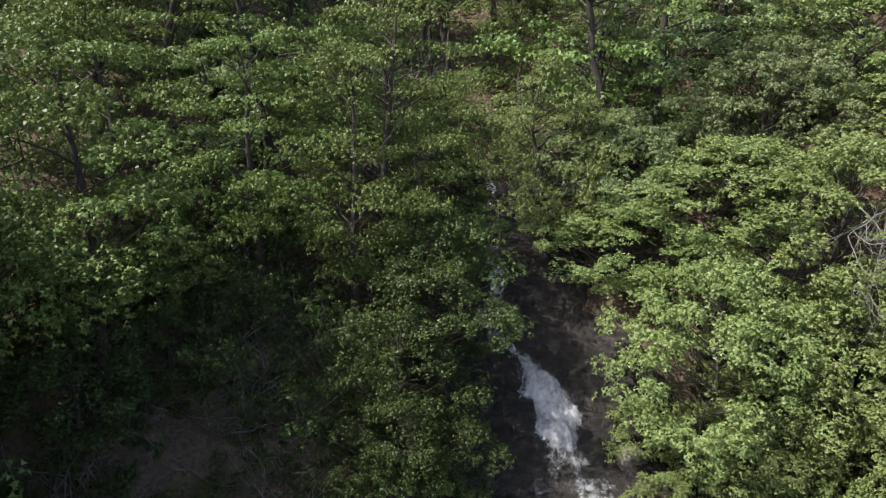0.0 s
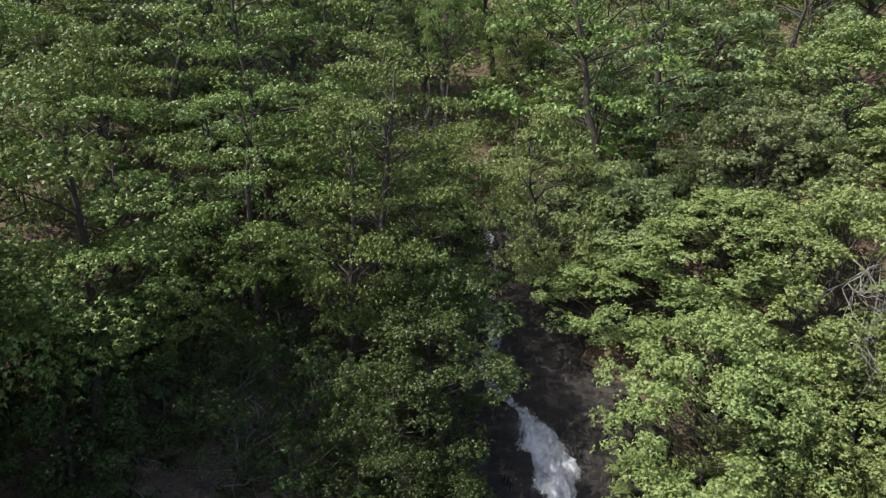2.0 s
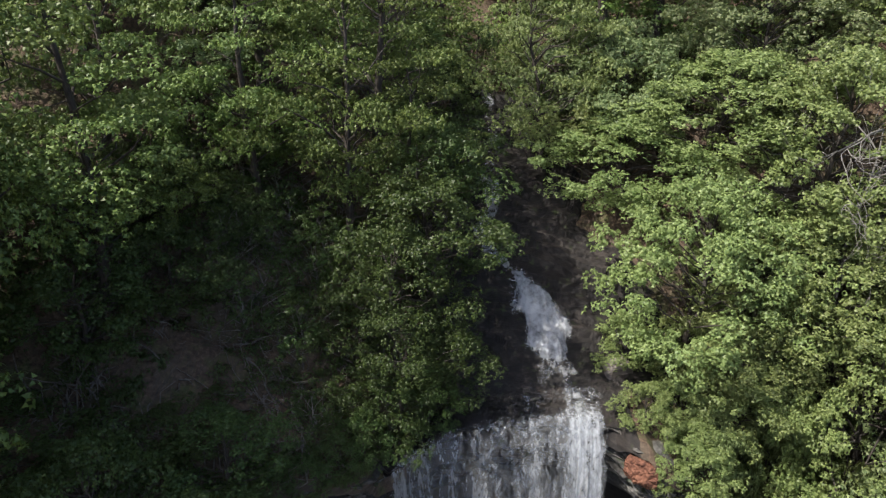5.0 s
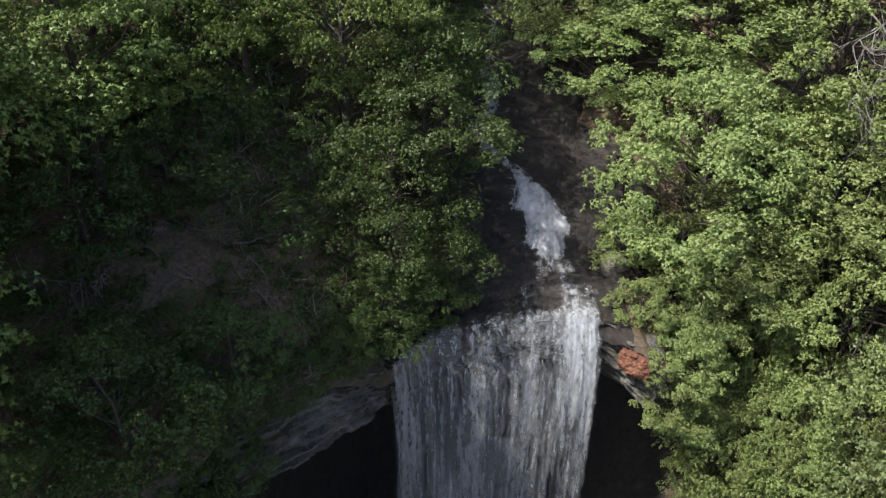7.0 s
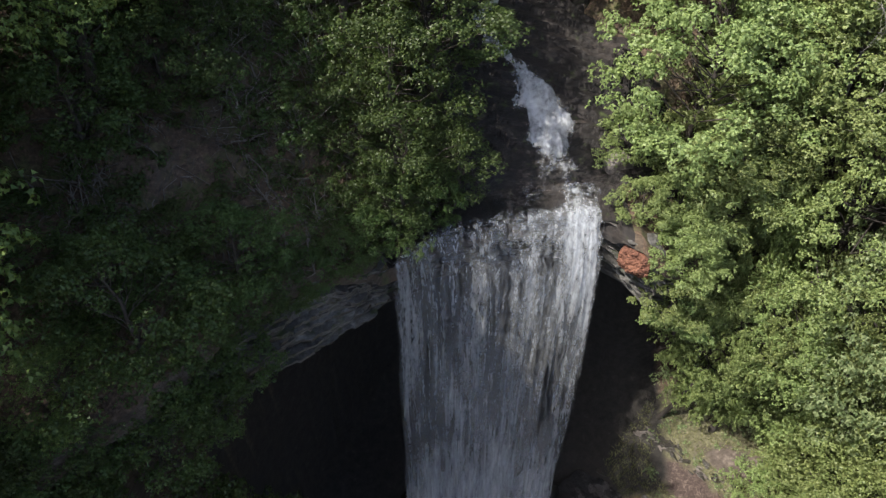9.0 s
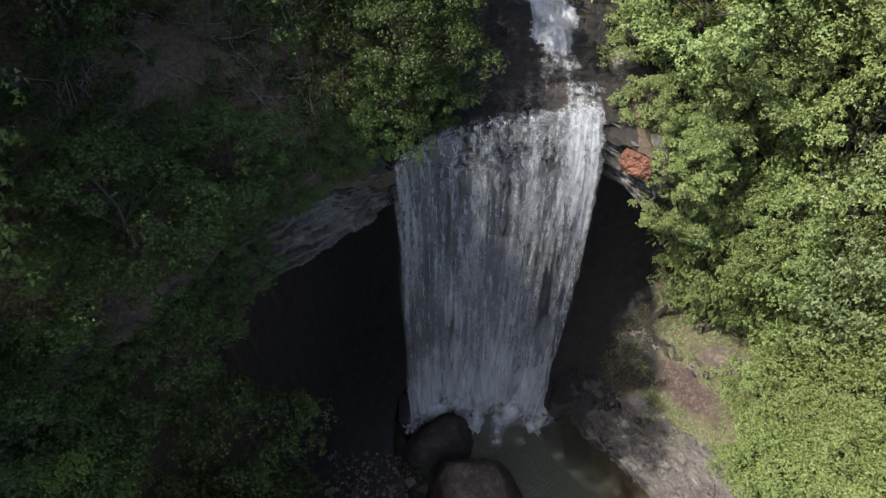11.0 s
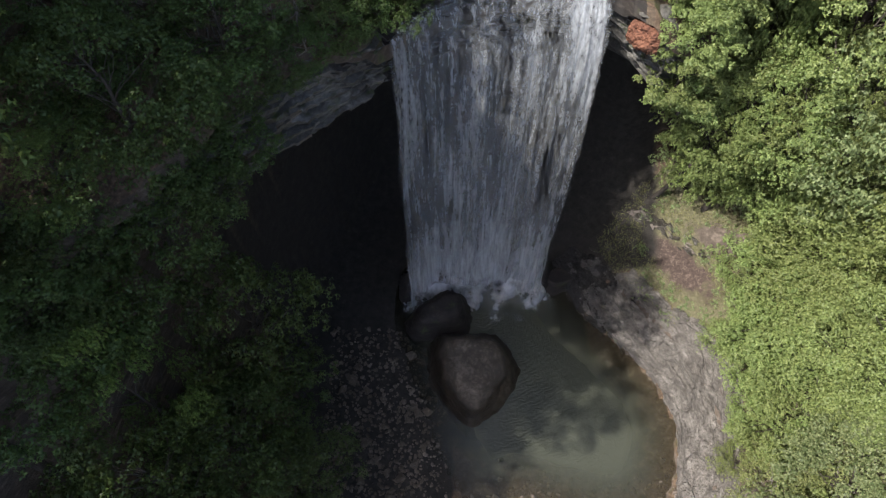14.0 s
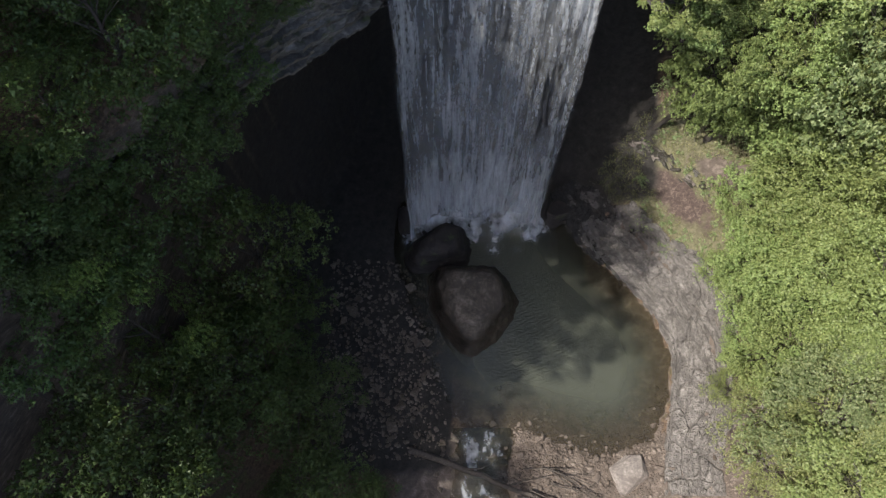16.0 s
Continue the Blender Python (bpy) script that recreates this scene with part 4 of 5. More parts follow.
wood(("fresh_low", 11.3, 16.3, 13.0, 0.66), ("fresh_low", 12.9, 15.9, 13.6, 0.75), ("fresh_low", 14.3, 15.4, 13.0, 0.8), ("fresh_low", 11.6, 17.2, 15.8, 0.8))
wood(("fresh_low", 14.8, 11.9, 9.0, 0.8), ("fresh_low", 14.9, 13.9, 11.0, 0.85), ("fresh_low", 14.4, 15.8, 13.5, 0.9), ("fresh_b", 16.6, 13.6, 17.0, 0.9), ("fresh_low", 10.9, 17.0, 18.2, 0.6), ("fresh_low", 14.6, 10.4, 7.8, 0.7))
# more shade on the left side of the bowl: casters added mostly out of view
wood(("broad", -10.3, 10.8, 31.0, 0.9), ("broad_b", -11.6, 13.4, 29.6, 0.9), ("far", -8.9, 7.6, 28.0, 0.7))
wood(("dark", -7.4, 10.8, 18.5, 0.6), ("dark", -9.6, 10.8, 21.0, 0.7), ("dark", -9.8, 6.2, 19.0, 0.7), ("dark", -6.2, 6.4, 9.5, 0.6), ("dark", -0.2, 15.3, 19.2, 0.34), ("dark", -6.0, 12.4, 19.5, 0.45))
for x, y, size in ((9.4, 16.4, 0.9), (9.0, 17.0, 1.0), (10.2, 17.0, 0.9), (7.5, 15.1, 0.5), (8.2, 15.6, 0.55), (6.2, 15.6, 0.5), (7.3, 16.0, 0.6), (6.0, 17.6, 0.6), (7.9, 15.0, 0.45)):
    plant("shrub_fresh", x, y, size, z=float(upper(x, y)))
for x, y, z, size in ((7.2, 14.5, 15.6, 0.5), (6.55, 14.25, 15.5, 0.26), (7.7, 14.75, 15.0, 0.7)):
    plant("shrub_fresh", x, y, size, z=z)
for x, y, size in ((13.4, 11.3, 0.9), (13.6, 9.7, 1.0), (13.4, 8.1, 0.95), (13.5, 6.3, 0.9), (15.4, 12.4, 1.0), (14.2, 12.9, 0.7), (15.2, 8.6, 1.1), (12.6, 4.4, 0.75), (12.3, 2.6, 0.7), (12.8, 0.9, 0.8), (14.2, 3.4, 0.9), (14.0, 1.6, 0.9), (12.3, 10.5, 0.45), (12.6, 7.2, 0.42), (12.9, 12.3, 0.5), (11.9, 5.6, 0.35)):
    plant("mound" if y > 5 else "mound_dry", x, y, size)
for x, y, top, size in ((9.5, 17.0, 14.9, 0.48), (10.5, 17.2, 15.2, 0.55), (11.3, 16.0, 15.4, 0.6), (13.0, 15.9, 15.4, 0.62)):
    z = float(land(x, y))
    plant("tall", x, y, size, z=z, turn=0, lean=(9 if x > 11 else 15, 0), tall=(top - z) / (14 * size))
for x, y, size in ((11.4, 16.9, 0.62), (12.5, 16.0, 0.6), (13.5, 15.6, 0.7), (12.2, 17.4, 0.7), (13.6, 17.0, 0.8)):
    plant("mound_pale", x, y, size)
for x, y, z, size in ((7.4, 14.3, 13.6, 0.6), (7.9, 14.7, 12.6, 0.6)):
    plant("shrub_fresh", x, y, size, z=z)
grow("dead", 12.6, 18.4, 24.6, 0.95)
grow("dead", -1.9, 27.4, 28.6, 0.7)

# the wooded hill
row_y = 27.0
while row_y < 54:
    step = 4.3 + 0.05 * (row_y - 27)
    x = -0.7 * row_y - 3 + rnd.uniform(0, 3)
    while x < 0.7 * row_y + 3:
        px_, py_ = x + rnd.uniform(-1.3, 1.3), row_y + rnd.uniform(-1.5, 1.5)
        if abs(px_ - float(stream_x(py_)) + 0.5) > 2.4 or py_ > 36:
            plant(rnd.choice(("far", "far_b", "far_c", "far")), px_, py_, rnd.uniform(0.7, 1.05), z=float(upper(px_, py_)))
        x += step
    row_y += step * 0.95
# slim trees round the opening where the stream comes down
for x, y, top in ((0.3, 35.5, 34.5), (3.4, 34.0, 33.5), (-1.0, 38.0, 37.5)):
    grow("crowned", x, y, top, 0.5)
# undergrowth on the banks
for k in range(22):
    x, y = rnd.uniform(-11, 17), rnd.uniform(16.5, 27)
    if abs(x - float(stream_x(y))) > 3.0:
        plant("shrub" if x < 3 else "shrub_fresh", x, y, rnd.uniform(0.6, 1.0), z=float(upper(x, y)))

wood(("far", -11.5, 22.0, 30.0, 0.7), ("far_b", -7.5, 21.0, 29.5, 0.65), ("far", -13.5, 24.0, 33.0, 0.8))
wood(("dark", 1.6, 30.5, 26.0, 0.5), ("dark", -0.6, 28.6, 26.5, 0.5), ("far", 6.4, 30.0, 30.5, 0.75), ("far_b", 9.0, 33.5, 33.5, 0.8), ("far", 5.0, 35.5, 34.0, 0.8), ("far_c", 12.5, 30.5, 33.0, 0.8))
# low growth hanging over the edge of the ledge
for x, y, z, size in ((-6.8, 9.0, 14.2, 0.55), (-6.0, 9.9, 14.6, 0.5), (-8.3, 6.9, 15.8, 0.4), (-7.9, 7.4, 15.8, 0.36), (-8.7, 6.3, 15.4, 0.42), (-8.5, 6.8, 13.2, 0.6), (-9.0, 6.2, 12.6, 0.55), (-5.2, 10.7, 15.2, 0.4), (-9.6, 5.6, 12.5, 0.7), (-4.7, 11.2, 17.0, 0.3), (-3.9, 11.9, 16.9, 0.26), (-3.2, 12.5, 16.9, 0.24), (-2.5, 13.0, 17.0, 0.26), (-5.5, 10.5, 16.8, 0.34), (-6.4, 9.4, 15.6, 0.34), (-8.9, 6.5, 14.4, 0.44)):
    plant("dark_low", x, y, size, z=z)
# brush covering the hill's floor between the trees
brush = np.random.default_rng(21)
n = 3000
bx_, by_ = brush.uniform(-38, 40, n), brush.uniform(25, 62, n)
keep = (np.abs(bx_ - stream_x(by_)) > np.interp(by_, (27, 30), (2.2, 0.25))) & (np.abs(bx_) < 0.8 * by_ + 4)
bx_, by_ = bx_[keep], by_[keep]
bz_ = upper(bx_, by_) + 0.3
v, f = leaf_cloud(brush, np.stack([bx_, by_, bz_], 1), brush.uniform(0.7, 1.7, len(bx_)), 0.6, 16, 5, 0.24, 0.16)
tagged(build("undergrowth", v, f, LEAF_MID, shade=False), "tangled green brush covering the wooded hillside", "undergrowth", kind="stuff")


# ---------------------------------------------------------------- rocks
def hull_rock(name, seed, size, material, points=26, bevel=0.0):
    """An angular stone: the hull of scattered points in a box, its mesh kept for copies."""
    rng = np.random.default_rng(seed)
    p = rng.uniform(-1, 1, (points, 3))
    p = np.sign(p) * np.abs(p) ** 0.55 * np.array(size) * 0.5
    bm = bmesh.new()
    for q in p:
        bm.verts.new(q)
    got = bmesh.ops.convex_hull(bm, input=bm.verts)
    bmesh.ops.delete(bm, geom=[g for g in got["geom_interior"] if isinstance(g, bmesh.types.BMVert)], context="VERTS")
    bmesh.ops.bevel(bm, geom=bm.edges[:], offset=0.05 * min(size), segments=1, affect="EDGES")
    me = bpy.data.meshes.new(name)
    bm.to_mesh(me)
    bm.free()
    me.materials.append(material)
    return me


def round_rock(name, seed, size, material, knob=0.18, sub=4, freq=1.3):
    bm = bmesh.new()
    bmesh.ops.create_icosphere(bm, subdivisions=sub, radius=1)
    co = np.array([v.co[:] for v in bm.verts])
    swell = 1 + knob * rough(co[:, 0] * freq + seed, co[:, 1] * freq, co[:, 2] * freq, seed=seed) + 0.06 * rough(co[:, 0] * 4, co[:, 1] * 4 + seed, co[:, 2] * 4, seed=seed + 1)
    box = np.abs(co).max(1)
    co = co * (swell * (1 - 0.25 * (1 - box)) )[:, None] * np.array(size) * 0.5
    for v, c in zip(bm.verts, co):
        v.co = c
    me = bpy.data.meshes.new(name)
    bm.to_mesh(me)
    bm.free()
    for p in me.polygons:
        p.use_smooth = True
    me.materials.append(material)
    return me


def cut_rock(name, seed, sides, top, lean, material, round_=9.0):
    """A blocky boulder: sloping sides (bearing, distance) and a tilted top, with worn edges and pitted faces."""
    bm = bmesh.new()
    bmesh.ops.create_icosphere(bm, subdivisions=5, radius=1)
    co = np.array([v.co[:] for v in bm.verts])
    walls = [(math.cos(radians(a)) * 0.92, math.sin(radians(a)) * 0.92, 0.39, h * 0.92) for a, h in sides]
    walls += [(lean[0], lean[1], 1.0, top), (0, 0, -1, 1.2)]
    inv = sum(np.clip((co[:, 0] * a + co[:, 1] * b + co[:, 2] * c) / math.sqrt(a * a + b * b + c * c) / h, 0, None) ** round_ for a, b, c, h in walls) ** (1 / round_)
    swell = 1 + 0.13 * rough(co[:, 0] * 1.8 + seed, co[:, 1] * 1.8, co[:, 2] * 1.8, seed=seed) + 0.06 * rough(co[:, 0] * 7, co[:, 1] * 7 + seed, co[:, 2] * 7, seed=seed + 1)
    co = co / inv[:, None] * swell[:, None]
    for v, c in zip(bm.verts, co):
        v.co = c
    me = bpy.data.meshes.new(name)
    bm.to_mesh(me)
    bm.free()
    for p in me.polygons:
        p.use_smooth = True
    me.materials.append(material)
    return me


# boulders in the pool
for label, seed, sides, top, lean, at, material in (
    ("large blocky brown boulder standing in the pool, wet below, its lit top painted paler", 3, ((90, 1.9), (31, 1.86), (-22, 1.74), (-53, 1.58), (-124, 1.83), (-151, 1.65), (171, 1.9)), 1.75, (0.1, -0.12), (1.5, 9.65, 0.0), BOULDER_ROCK),
    ("dark wet boulder under the falls", 8, ((124, 0.95), (74, 1.3), (0, 1.33), (-81, 0.95), (157, 1.25), (-150, 1.5)), 1.15, (-0.1, -0.1), (-0.05, 12.6, 0.0), SHADED_STREAM_ROCK),
):
    ob = new("boulder", cut_rock("boulder", seed, sides, top, lean, material))
    ob.matrix_world = pose(*at) @ Matrix.Scale(1.12, 4)
    tagged(ob, label, "boulder", "boulders")
rr = random.Random(11)
tumbled = [hull_rock("boulder", 20 + k, (1.2, 0.9 + 0.1 * k, 0.8), SHADED_STREAM_ROCK, 22) for k in range(5)]
for x, y, s in ((-1.3, 14.2, 1.3), (-0.4, 14.5, 1.6), (0.6, 14.9, 1.9), (1.7, 15.0, 1.7), (2.8, 15.2, 1.9), (3.8, 15.0, 1.6), (4.8, 14.6, 1.5), (5.6, 14.4, 1.4), (0.0, 13.6, 0.9), (3.3, 14.2, 1.0)):
    ob = new("boulder", rr.choice(tumbled))
    ob.matrix_world = pose(x, y, 0.1 * s, rr.uniform(-20, 20), rr.uniform(-20, 20), rr.uniform(0, 360)) @ Matrix.Scale(s, 4)
    tagged(ob, "dark wet boulder at the foot of the falls", "boulder", "boulders")

# the shore ledge: thin tilted layers of rock, then loose slabs on it
SHORE = ((5.2, 15.2), (6.4, 13.5), (7.0, 12.5), (8.4, 11.2), (9.8, 9.4), (10.4, 7.4), (10.2, 5.6), (9.7, 4.0), (9.3, 2.2), (9.2, 0.0))
along = np.cumsum([0] + [math.dist(a, b) for a, b in zip(SHORE, SHORE[1:])])
lu, lw = np.meshgrid(np.linspace(0, along[-1] - 1.5, 420), np.linspace(0, 1, 110), indexing="ij")
curve_x, curve_y = np.interp(lu, along, [p[0] for p in SHORE]), np.interp(lu, along, [p[1] for p in SHORE])
for _ in range(14):
    curve_x[1:-1] = (curve_x[:-2] + 2 * curve_x[1:-1] + curve_x[2:]) / 4
    curve_y[1:-1] = (curve_y[:-2] + 2 * curve_y[1:-1] + curve_y[2:]) / 4
tx_, ty_ = np.gradient(curve_x, axis=0), np.gradient(curve_y, axis=0)
tl = np.hypot(tx_, ty_) + 1e-9
reach = np.interp(lu, (0, 3, 9, 14, 20), (1.5, 2.5, 2.5, 1.9, 1.7)) * (1 + 0.2 * rough(lu * 0.9, 0, seed=101))
off = -0.35 + lw * (reach + 0.35)
lx, ly = curve_x - ty_ / tl * off, curve_y + tx_ / tl * off


def plates(u, v, seed):
    """Cracked plates: for each place the number of its plate, and how far it lies from the nearest crack."""
    iu, iv = np.floor(u).astype(np.int64), np.floor(v).astype(np.int64)
    first, second, name = np.full(u.shape, 9.0), np.full(u.shape, 9.0), np.zeros(u.shape, np.int64)
    for a in (-1, 0, 1):
        for b in (-1, 0, 1):
            cu_, cv_ = iu + a, iv + b
            d = np.hypot(cu_ + lattice(cu_, cv_, 1, seed) - u, cv_ + lattice(cu_, cv_, 2, seed) - v)
            nearer = d < first
            second = np.where(nearer, first, np.minimum(second, d))
            name, first = np.where(nearer, cu_ * 7919 + cv_, name), np.where(nearer, d, first)
    return name, second - first


warp_u, warp_v = lu + 0.35 * rough(lu * 1.2, off * 1.2, seed=102), off + 0.22 * rough(lu * 1.1, off * 1.6, seed=103)
big, big_gap = plates(warp_u * 0.75, warp_v * 1.6, 105)
thin, thin_gap = plates(warp_u * 1.1, warp_v * 4.5, 108)
inland = smooth(off + 0.5 * rough(lu * 0.5, off * 0.3, seed=109), 0.7, 1.1)
strata = np.clip(1 - smooth(lu, 6.5, 8.5) + inland, 0, 1)
rise = 0.14 * (lattice(big, 0, 0, 110) - 0.5) - 0.09 * (1 - smooth(big_gap, 0.0, 0.12))
rise = rise * (1 - 0.6 * strata) + strata * (0.26 * (lattice(thin, 0, 0, 111) - 0.5) - 0.08 * (1 - smooth(thin_gap, 0.0, 0.15)))
rugged = np.interp(lu, (0, 5, 9, 20), (0.13, 0.10, 0.05, 0.06))
lz = np.maximum(land(lx, ly), -0.15) + 0.16 + rise + rugged * rough(lx * 4, ly * 4, seed=104) + 0.5 * rugged * rough(lx * 11, ly * 11, seed=106, octaves=2)
lz = np.maximum(lz, land(lx, ly) + 0.02) - 0.35 * smooth(lw, 0.9, 1.0) - 0.3 * smooth(0.12 - lw, 0, 0.12)
shelf = build("shore_rock", np.stack([lx, ly, lz], -1).reshape(-1, 3), grid_faces(*lx.shape), SHORE_MIX, shade=False)
tagged(shelf, "layered rock shelf along the pool, dark and wet beside the falls, pale farther on", "rock ledge", kind="structure")
# slabs of the shore ledge
ledge_root = empty("shore_ledge", "layered pale and dark rock slabs along the pool's edge", "rock ledge", at=(8, 10, 0))
tagged(ledge_root, kind="structure")
slabs = [hull_rock("slab", 40 + k, (1.0, 0.5 + 0.12 * (k % 3), 0.16 + 0.05 * (k % 2)), m, 18) for k, m in enumerate((SHORE_ROCK, SHORE_ROCK, SHORE_ROCK, WET_ROCK, WET_ROCK))]
for k in range(90):
    u = rr.uniform(0, along[-1])
    x, y = float(np.interp(u, along, [p[0] for p in SHORE])), float(np.interp(u, along, [p[1] for p in SHORE]))
    ahead = (float(np.interp(u + 0.2, along, [p[0] for p in SHORE])) - x, float(np.interp(u + 0.2, along, [p[1] for p in SHORE])) - y)
    angle = math.degrees(math.atan2(ahead[1], ahead[0])) if ahead != (0.0, 0.0) else -60
    off = rr.random() ** 1.2 * 2.3 - 0.15
    nx, ny = -math.sin(radians(angle)), math.cos(radians(angle))
    x, y = x + nx * off, y + ny * off
    wet = u < 5 or off < 0.25
    ob = new("slab", rr.choice(slabs[3:] if wet and rr.random() < 0.8 else slabs[:3]))
    ob.parent = ledge_root
    s = (0.2 + 0.6 * rr.random() ** 2) * (1.15 if u < 12 else 0.7)
    z = float(land(x, y))
    ob.matrix_world = Matrix.Translation(Vector((-8, -10, 0))) @ pose(x, y, z - 0.01 * s, rr.uniform(-20, 20), rr.uniform(-14, 14), angle + rr.gauss(0, 28)) @ Matrix.Diagonal((s * rr.uniform(0.6, 1.7), s * rr.uniform(0.6, 1.3), s * rr.uniform(0.6, 1.3), 1))

# loose stones: the dark cobbles on the far side, the gravel bar at the outlet
chunks = [hull_rock("stone", 70 + k, (1, 0.8, 0.55), DARK_STONE, 12) for k in range(4)]
pale_chunks = [hull_rock("stone", 75 + k, (1, 0.75, 0.5), STONE, 11) for k in range(4)]
cobbles = [round_rock("stone", 60 + k, (1, 0.75, 0.6), m, 0.3, 2, 1.6) for k, m in enumerate((STONE, STONE, WET_ROCK, STONE))]


def stones(count, spot, lo, hi, label, group, dark=0.5, shapes=None):
    for _ in range(count):
        x, y = spot()
        ob = new("stone", rr.choice(shapes) if shapes else cobbles[2] if rr.random() < dark else rr.choice((cobbles[0], cobbles[1], cobbles[3])))
        s = lo + (hi - lo) * rr.random() ** 2.2
        ob.matrix_world = pose(x, y, max(float(land(x, y)), -0.25) + 0.12 * s, rr.uniform(-25, 25), rr.uniform(-25, 25), rr.uniform(0, 360)) @ Matrix.Scale(s, 4)
        tagged(ob, label, "stone", group)


stones(80, lambda: (rr.uniform(-4.6, 0.2), rr.uniform(3.4, 11.2)), 0.15, 0.6, "dark weathered stone on the cobble bank", "stones of the cobble bank", 0.55, chunks)
stones(90, lambda: (rr.uniform(2.2, 9.5), rr.gauss(3.4, 1.3)), 0.10, 0.6, "pale brown stone on the gravel bar", "stones of the gravel bar", 0.12, pale_chunks)
stones(40, lambda: (rr.uniform(-0.2, 2.4), rr.uniform(0.2, 4.6)), 0.2, 0.55, "wet stone in the creek's outlet", "stones of the outlet", 0.8, chunks)
stones(30, lambda: (rr.uniform(9.5, 12.5), rr.uniform(1.0, 6.5)), 0.08, 0.4, "pale stone on the beach", "stones of the beach", 0.0, pale_chunks)
for k in range(70):
    u = rr.random() ** 1.3
    x, y = 8.95 + 3.1 * u + rr.gauss(0, 0.13), 16.45 - 3.05 * u + rr.gauss(0, 0.13)
    ob = new("rock", slabs[3 + k % 2] if k % 3 else slabs[k % 3])
    s = rr.uniform(0.12, 0.5) * (1.15 - 0.5 * u)
    ob.matrix_world = pose(x, y, float(land(x, y)) + 0.06, rr.uniform(-35, 35), rr.uniform(-35, 35), rr.gauss(-40, 25)) @ Matrix.Diagonal((s * 1.3, s * 0.7, s * 1.3, 1))
    tagged(ob, "black broken rock on the bare earth of the slope", "rock", "rocks of the slope")
flat = new("stone", hull_rock("stone", 99, (1.9, 1.4, 0.4), SHORE_ROCK, 13))
flat.matrix_world = pose(7.7, 2.35, float(land(7.7, 2.35)) + 0.15, 4, -5, 35)
tagged(flat, "large flat pale slab on the gravel bar", "stone", "stones of the gravel bar")
# smaller cobbles past counting
def cobble_field(name, label, count, spot, lo, hi, material, seed):
    r = np.random.default_rng(seed)
    base = [np.array([v.co[:] for v in m.vertices]) for m in cobbles]
    tri = [np.array([p.vertices[:] for p in m.polygons]) for m in cobbles]
    out = []
    for _ in range(count):
        k = int(r.integers(0, 4))
        x, y = spot(r)
        s = lo + (hi - lo) * r.random() ** 2
        a = r.uniform(0, 6.28)
        c = base[k] * s
        c = np.stack([c[:, 0] * math.cos(a) - c[:, 1] * math.sin(a), c[:, 0] * math.sin(a) + c[:, 1] * math.cos(a), c[:, 2]], 1)
        out.append((c + np.array([x, y, max(float(land(x, y)), -0.25) + 0.1 * s]), tri[k]))
    v, f = joined(out)
    tagged(build(name, v, f, material), label, "cobbles", kind="stuff")


cobble_field("cobbles", "small dark cobbles of the bank beside the pool", 1700, lambda r: (r.uniform(-5.0, 0.2), r.uniform(3.0, 12.0)), 0.06, 0.24, DARK_STONE, 5)
cobble_field("cobbles", "small brown cobbles of the gravel bar", 420, lambda r: (r.uniform(2.0, 10.0), r.normal(3.2, 1.2)), 0.08, 0.3, STONE, 6)
# fine gravel
rng = np.random.default_rng(4)
n = 9000
gx_, gy_ = rng.uniform(1.5, 13.0, n), rng.normal(2.6, 2.2, n)
gs = rng.uniform(0.025, 0.085, n)
keep = (pool_reach(gx_, gy_) < 0.6) & (gy_ > -2.5)
gx_, gy_, gs = gx_[keep], gy_[keep], gs[keep]
octa = np.array([[1, 0, 0], [0, 0.8, 0], [-0.9, 0.1, 0], [0, -0.9, 0], [0.1, 0, 0.6]])
ang = rng.uniform(0, 6.28, len(gx_))
ca, sa = np.cos(ang)[:, None], np.sin(ang)[:, None]
ox, oy, oz = octa[None, :, 0] * ca - octa[None, :, 1] * sa, octa[None, :, 0] * sa + octa[None, :, 1] * ca, octa[None, :, 2] + 0 * ca
verts = np.stack([gx_[:, None] + ox * gs[:, None], gy_[:, None] + oy * gs[:, None], land(gx_, gy_)[:, None] + oz * gs[:, None]], -1).reshape(-1, 3)
k = np.arange(len(gx_))[:, None, None] * 5
faces = (k + np.array([[0, 1, 4], [1, 2, 4], [2, 3, 4], [3, 0, 4]])[None]).reshape(-1, 3)
tagged(build("gravel", verts, faces, STONE, shade=False), "fine pale brown gravel at the pool's outlet", "gravel", kind="stuff")

pale = new("boulder", hull_rock("boulder", 97, (1.3, 1.0, 0.9), SHORE_ROCK, 20))
pale.matrix_world = pose(5.65, 17.5, float(upper(5.65, 17.5)) + 0.1, 8, -6, 20) @ Matrix.Scale(0.75, 4)
tagged(pale, "pale rock on the bank beside the stream", "boulder", "boulders")

# red clay showing beside the lip
cu_, cw_ = np.meshgrid(np.linspace(-1, 1, 60), np.linspace(-1, 1, 40), indexing="ij")
edge_ = np.clip(1 - np.hypot(cu_, cw_) ** 2 + 0.35 * rough(cu_ * 3, cw_ * 3, seed=96), -2.0, 1)
bulge = 0.3 * np.clip(edge_, -2.0, 0.6) + 0.12 * rough(cu_ * 4, cw_ * 4, seed=95) + 0.11 * rough(cu_ * 11, cw_ * 11, seed=97)
clay = build("clay_bank", np.stack([0.52 * cu_, -bulge, 0.42 * cw_], -1).reshape(-1, 3), grid_faces(*cu_.shape), CLAY)
clay.matrix_world = pose(5.85, 14.4, 15.95, -30, 0, -42)
tagged(clay, "bare patch of orange-red clay beside the waterfall", "clay bank", kind="structure")


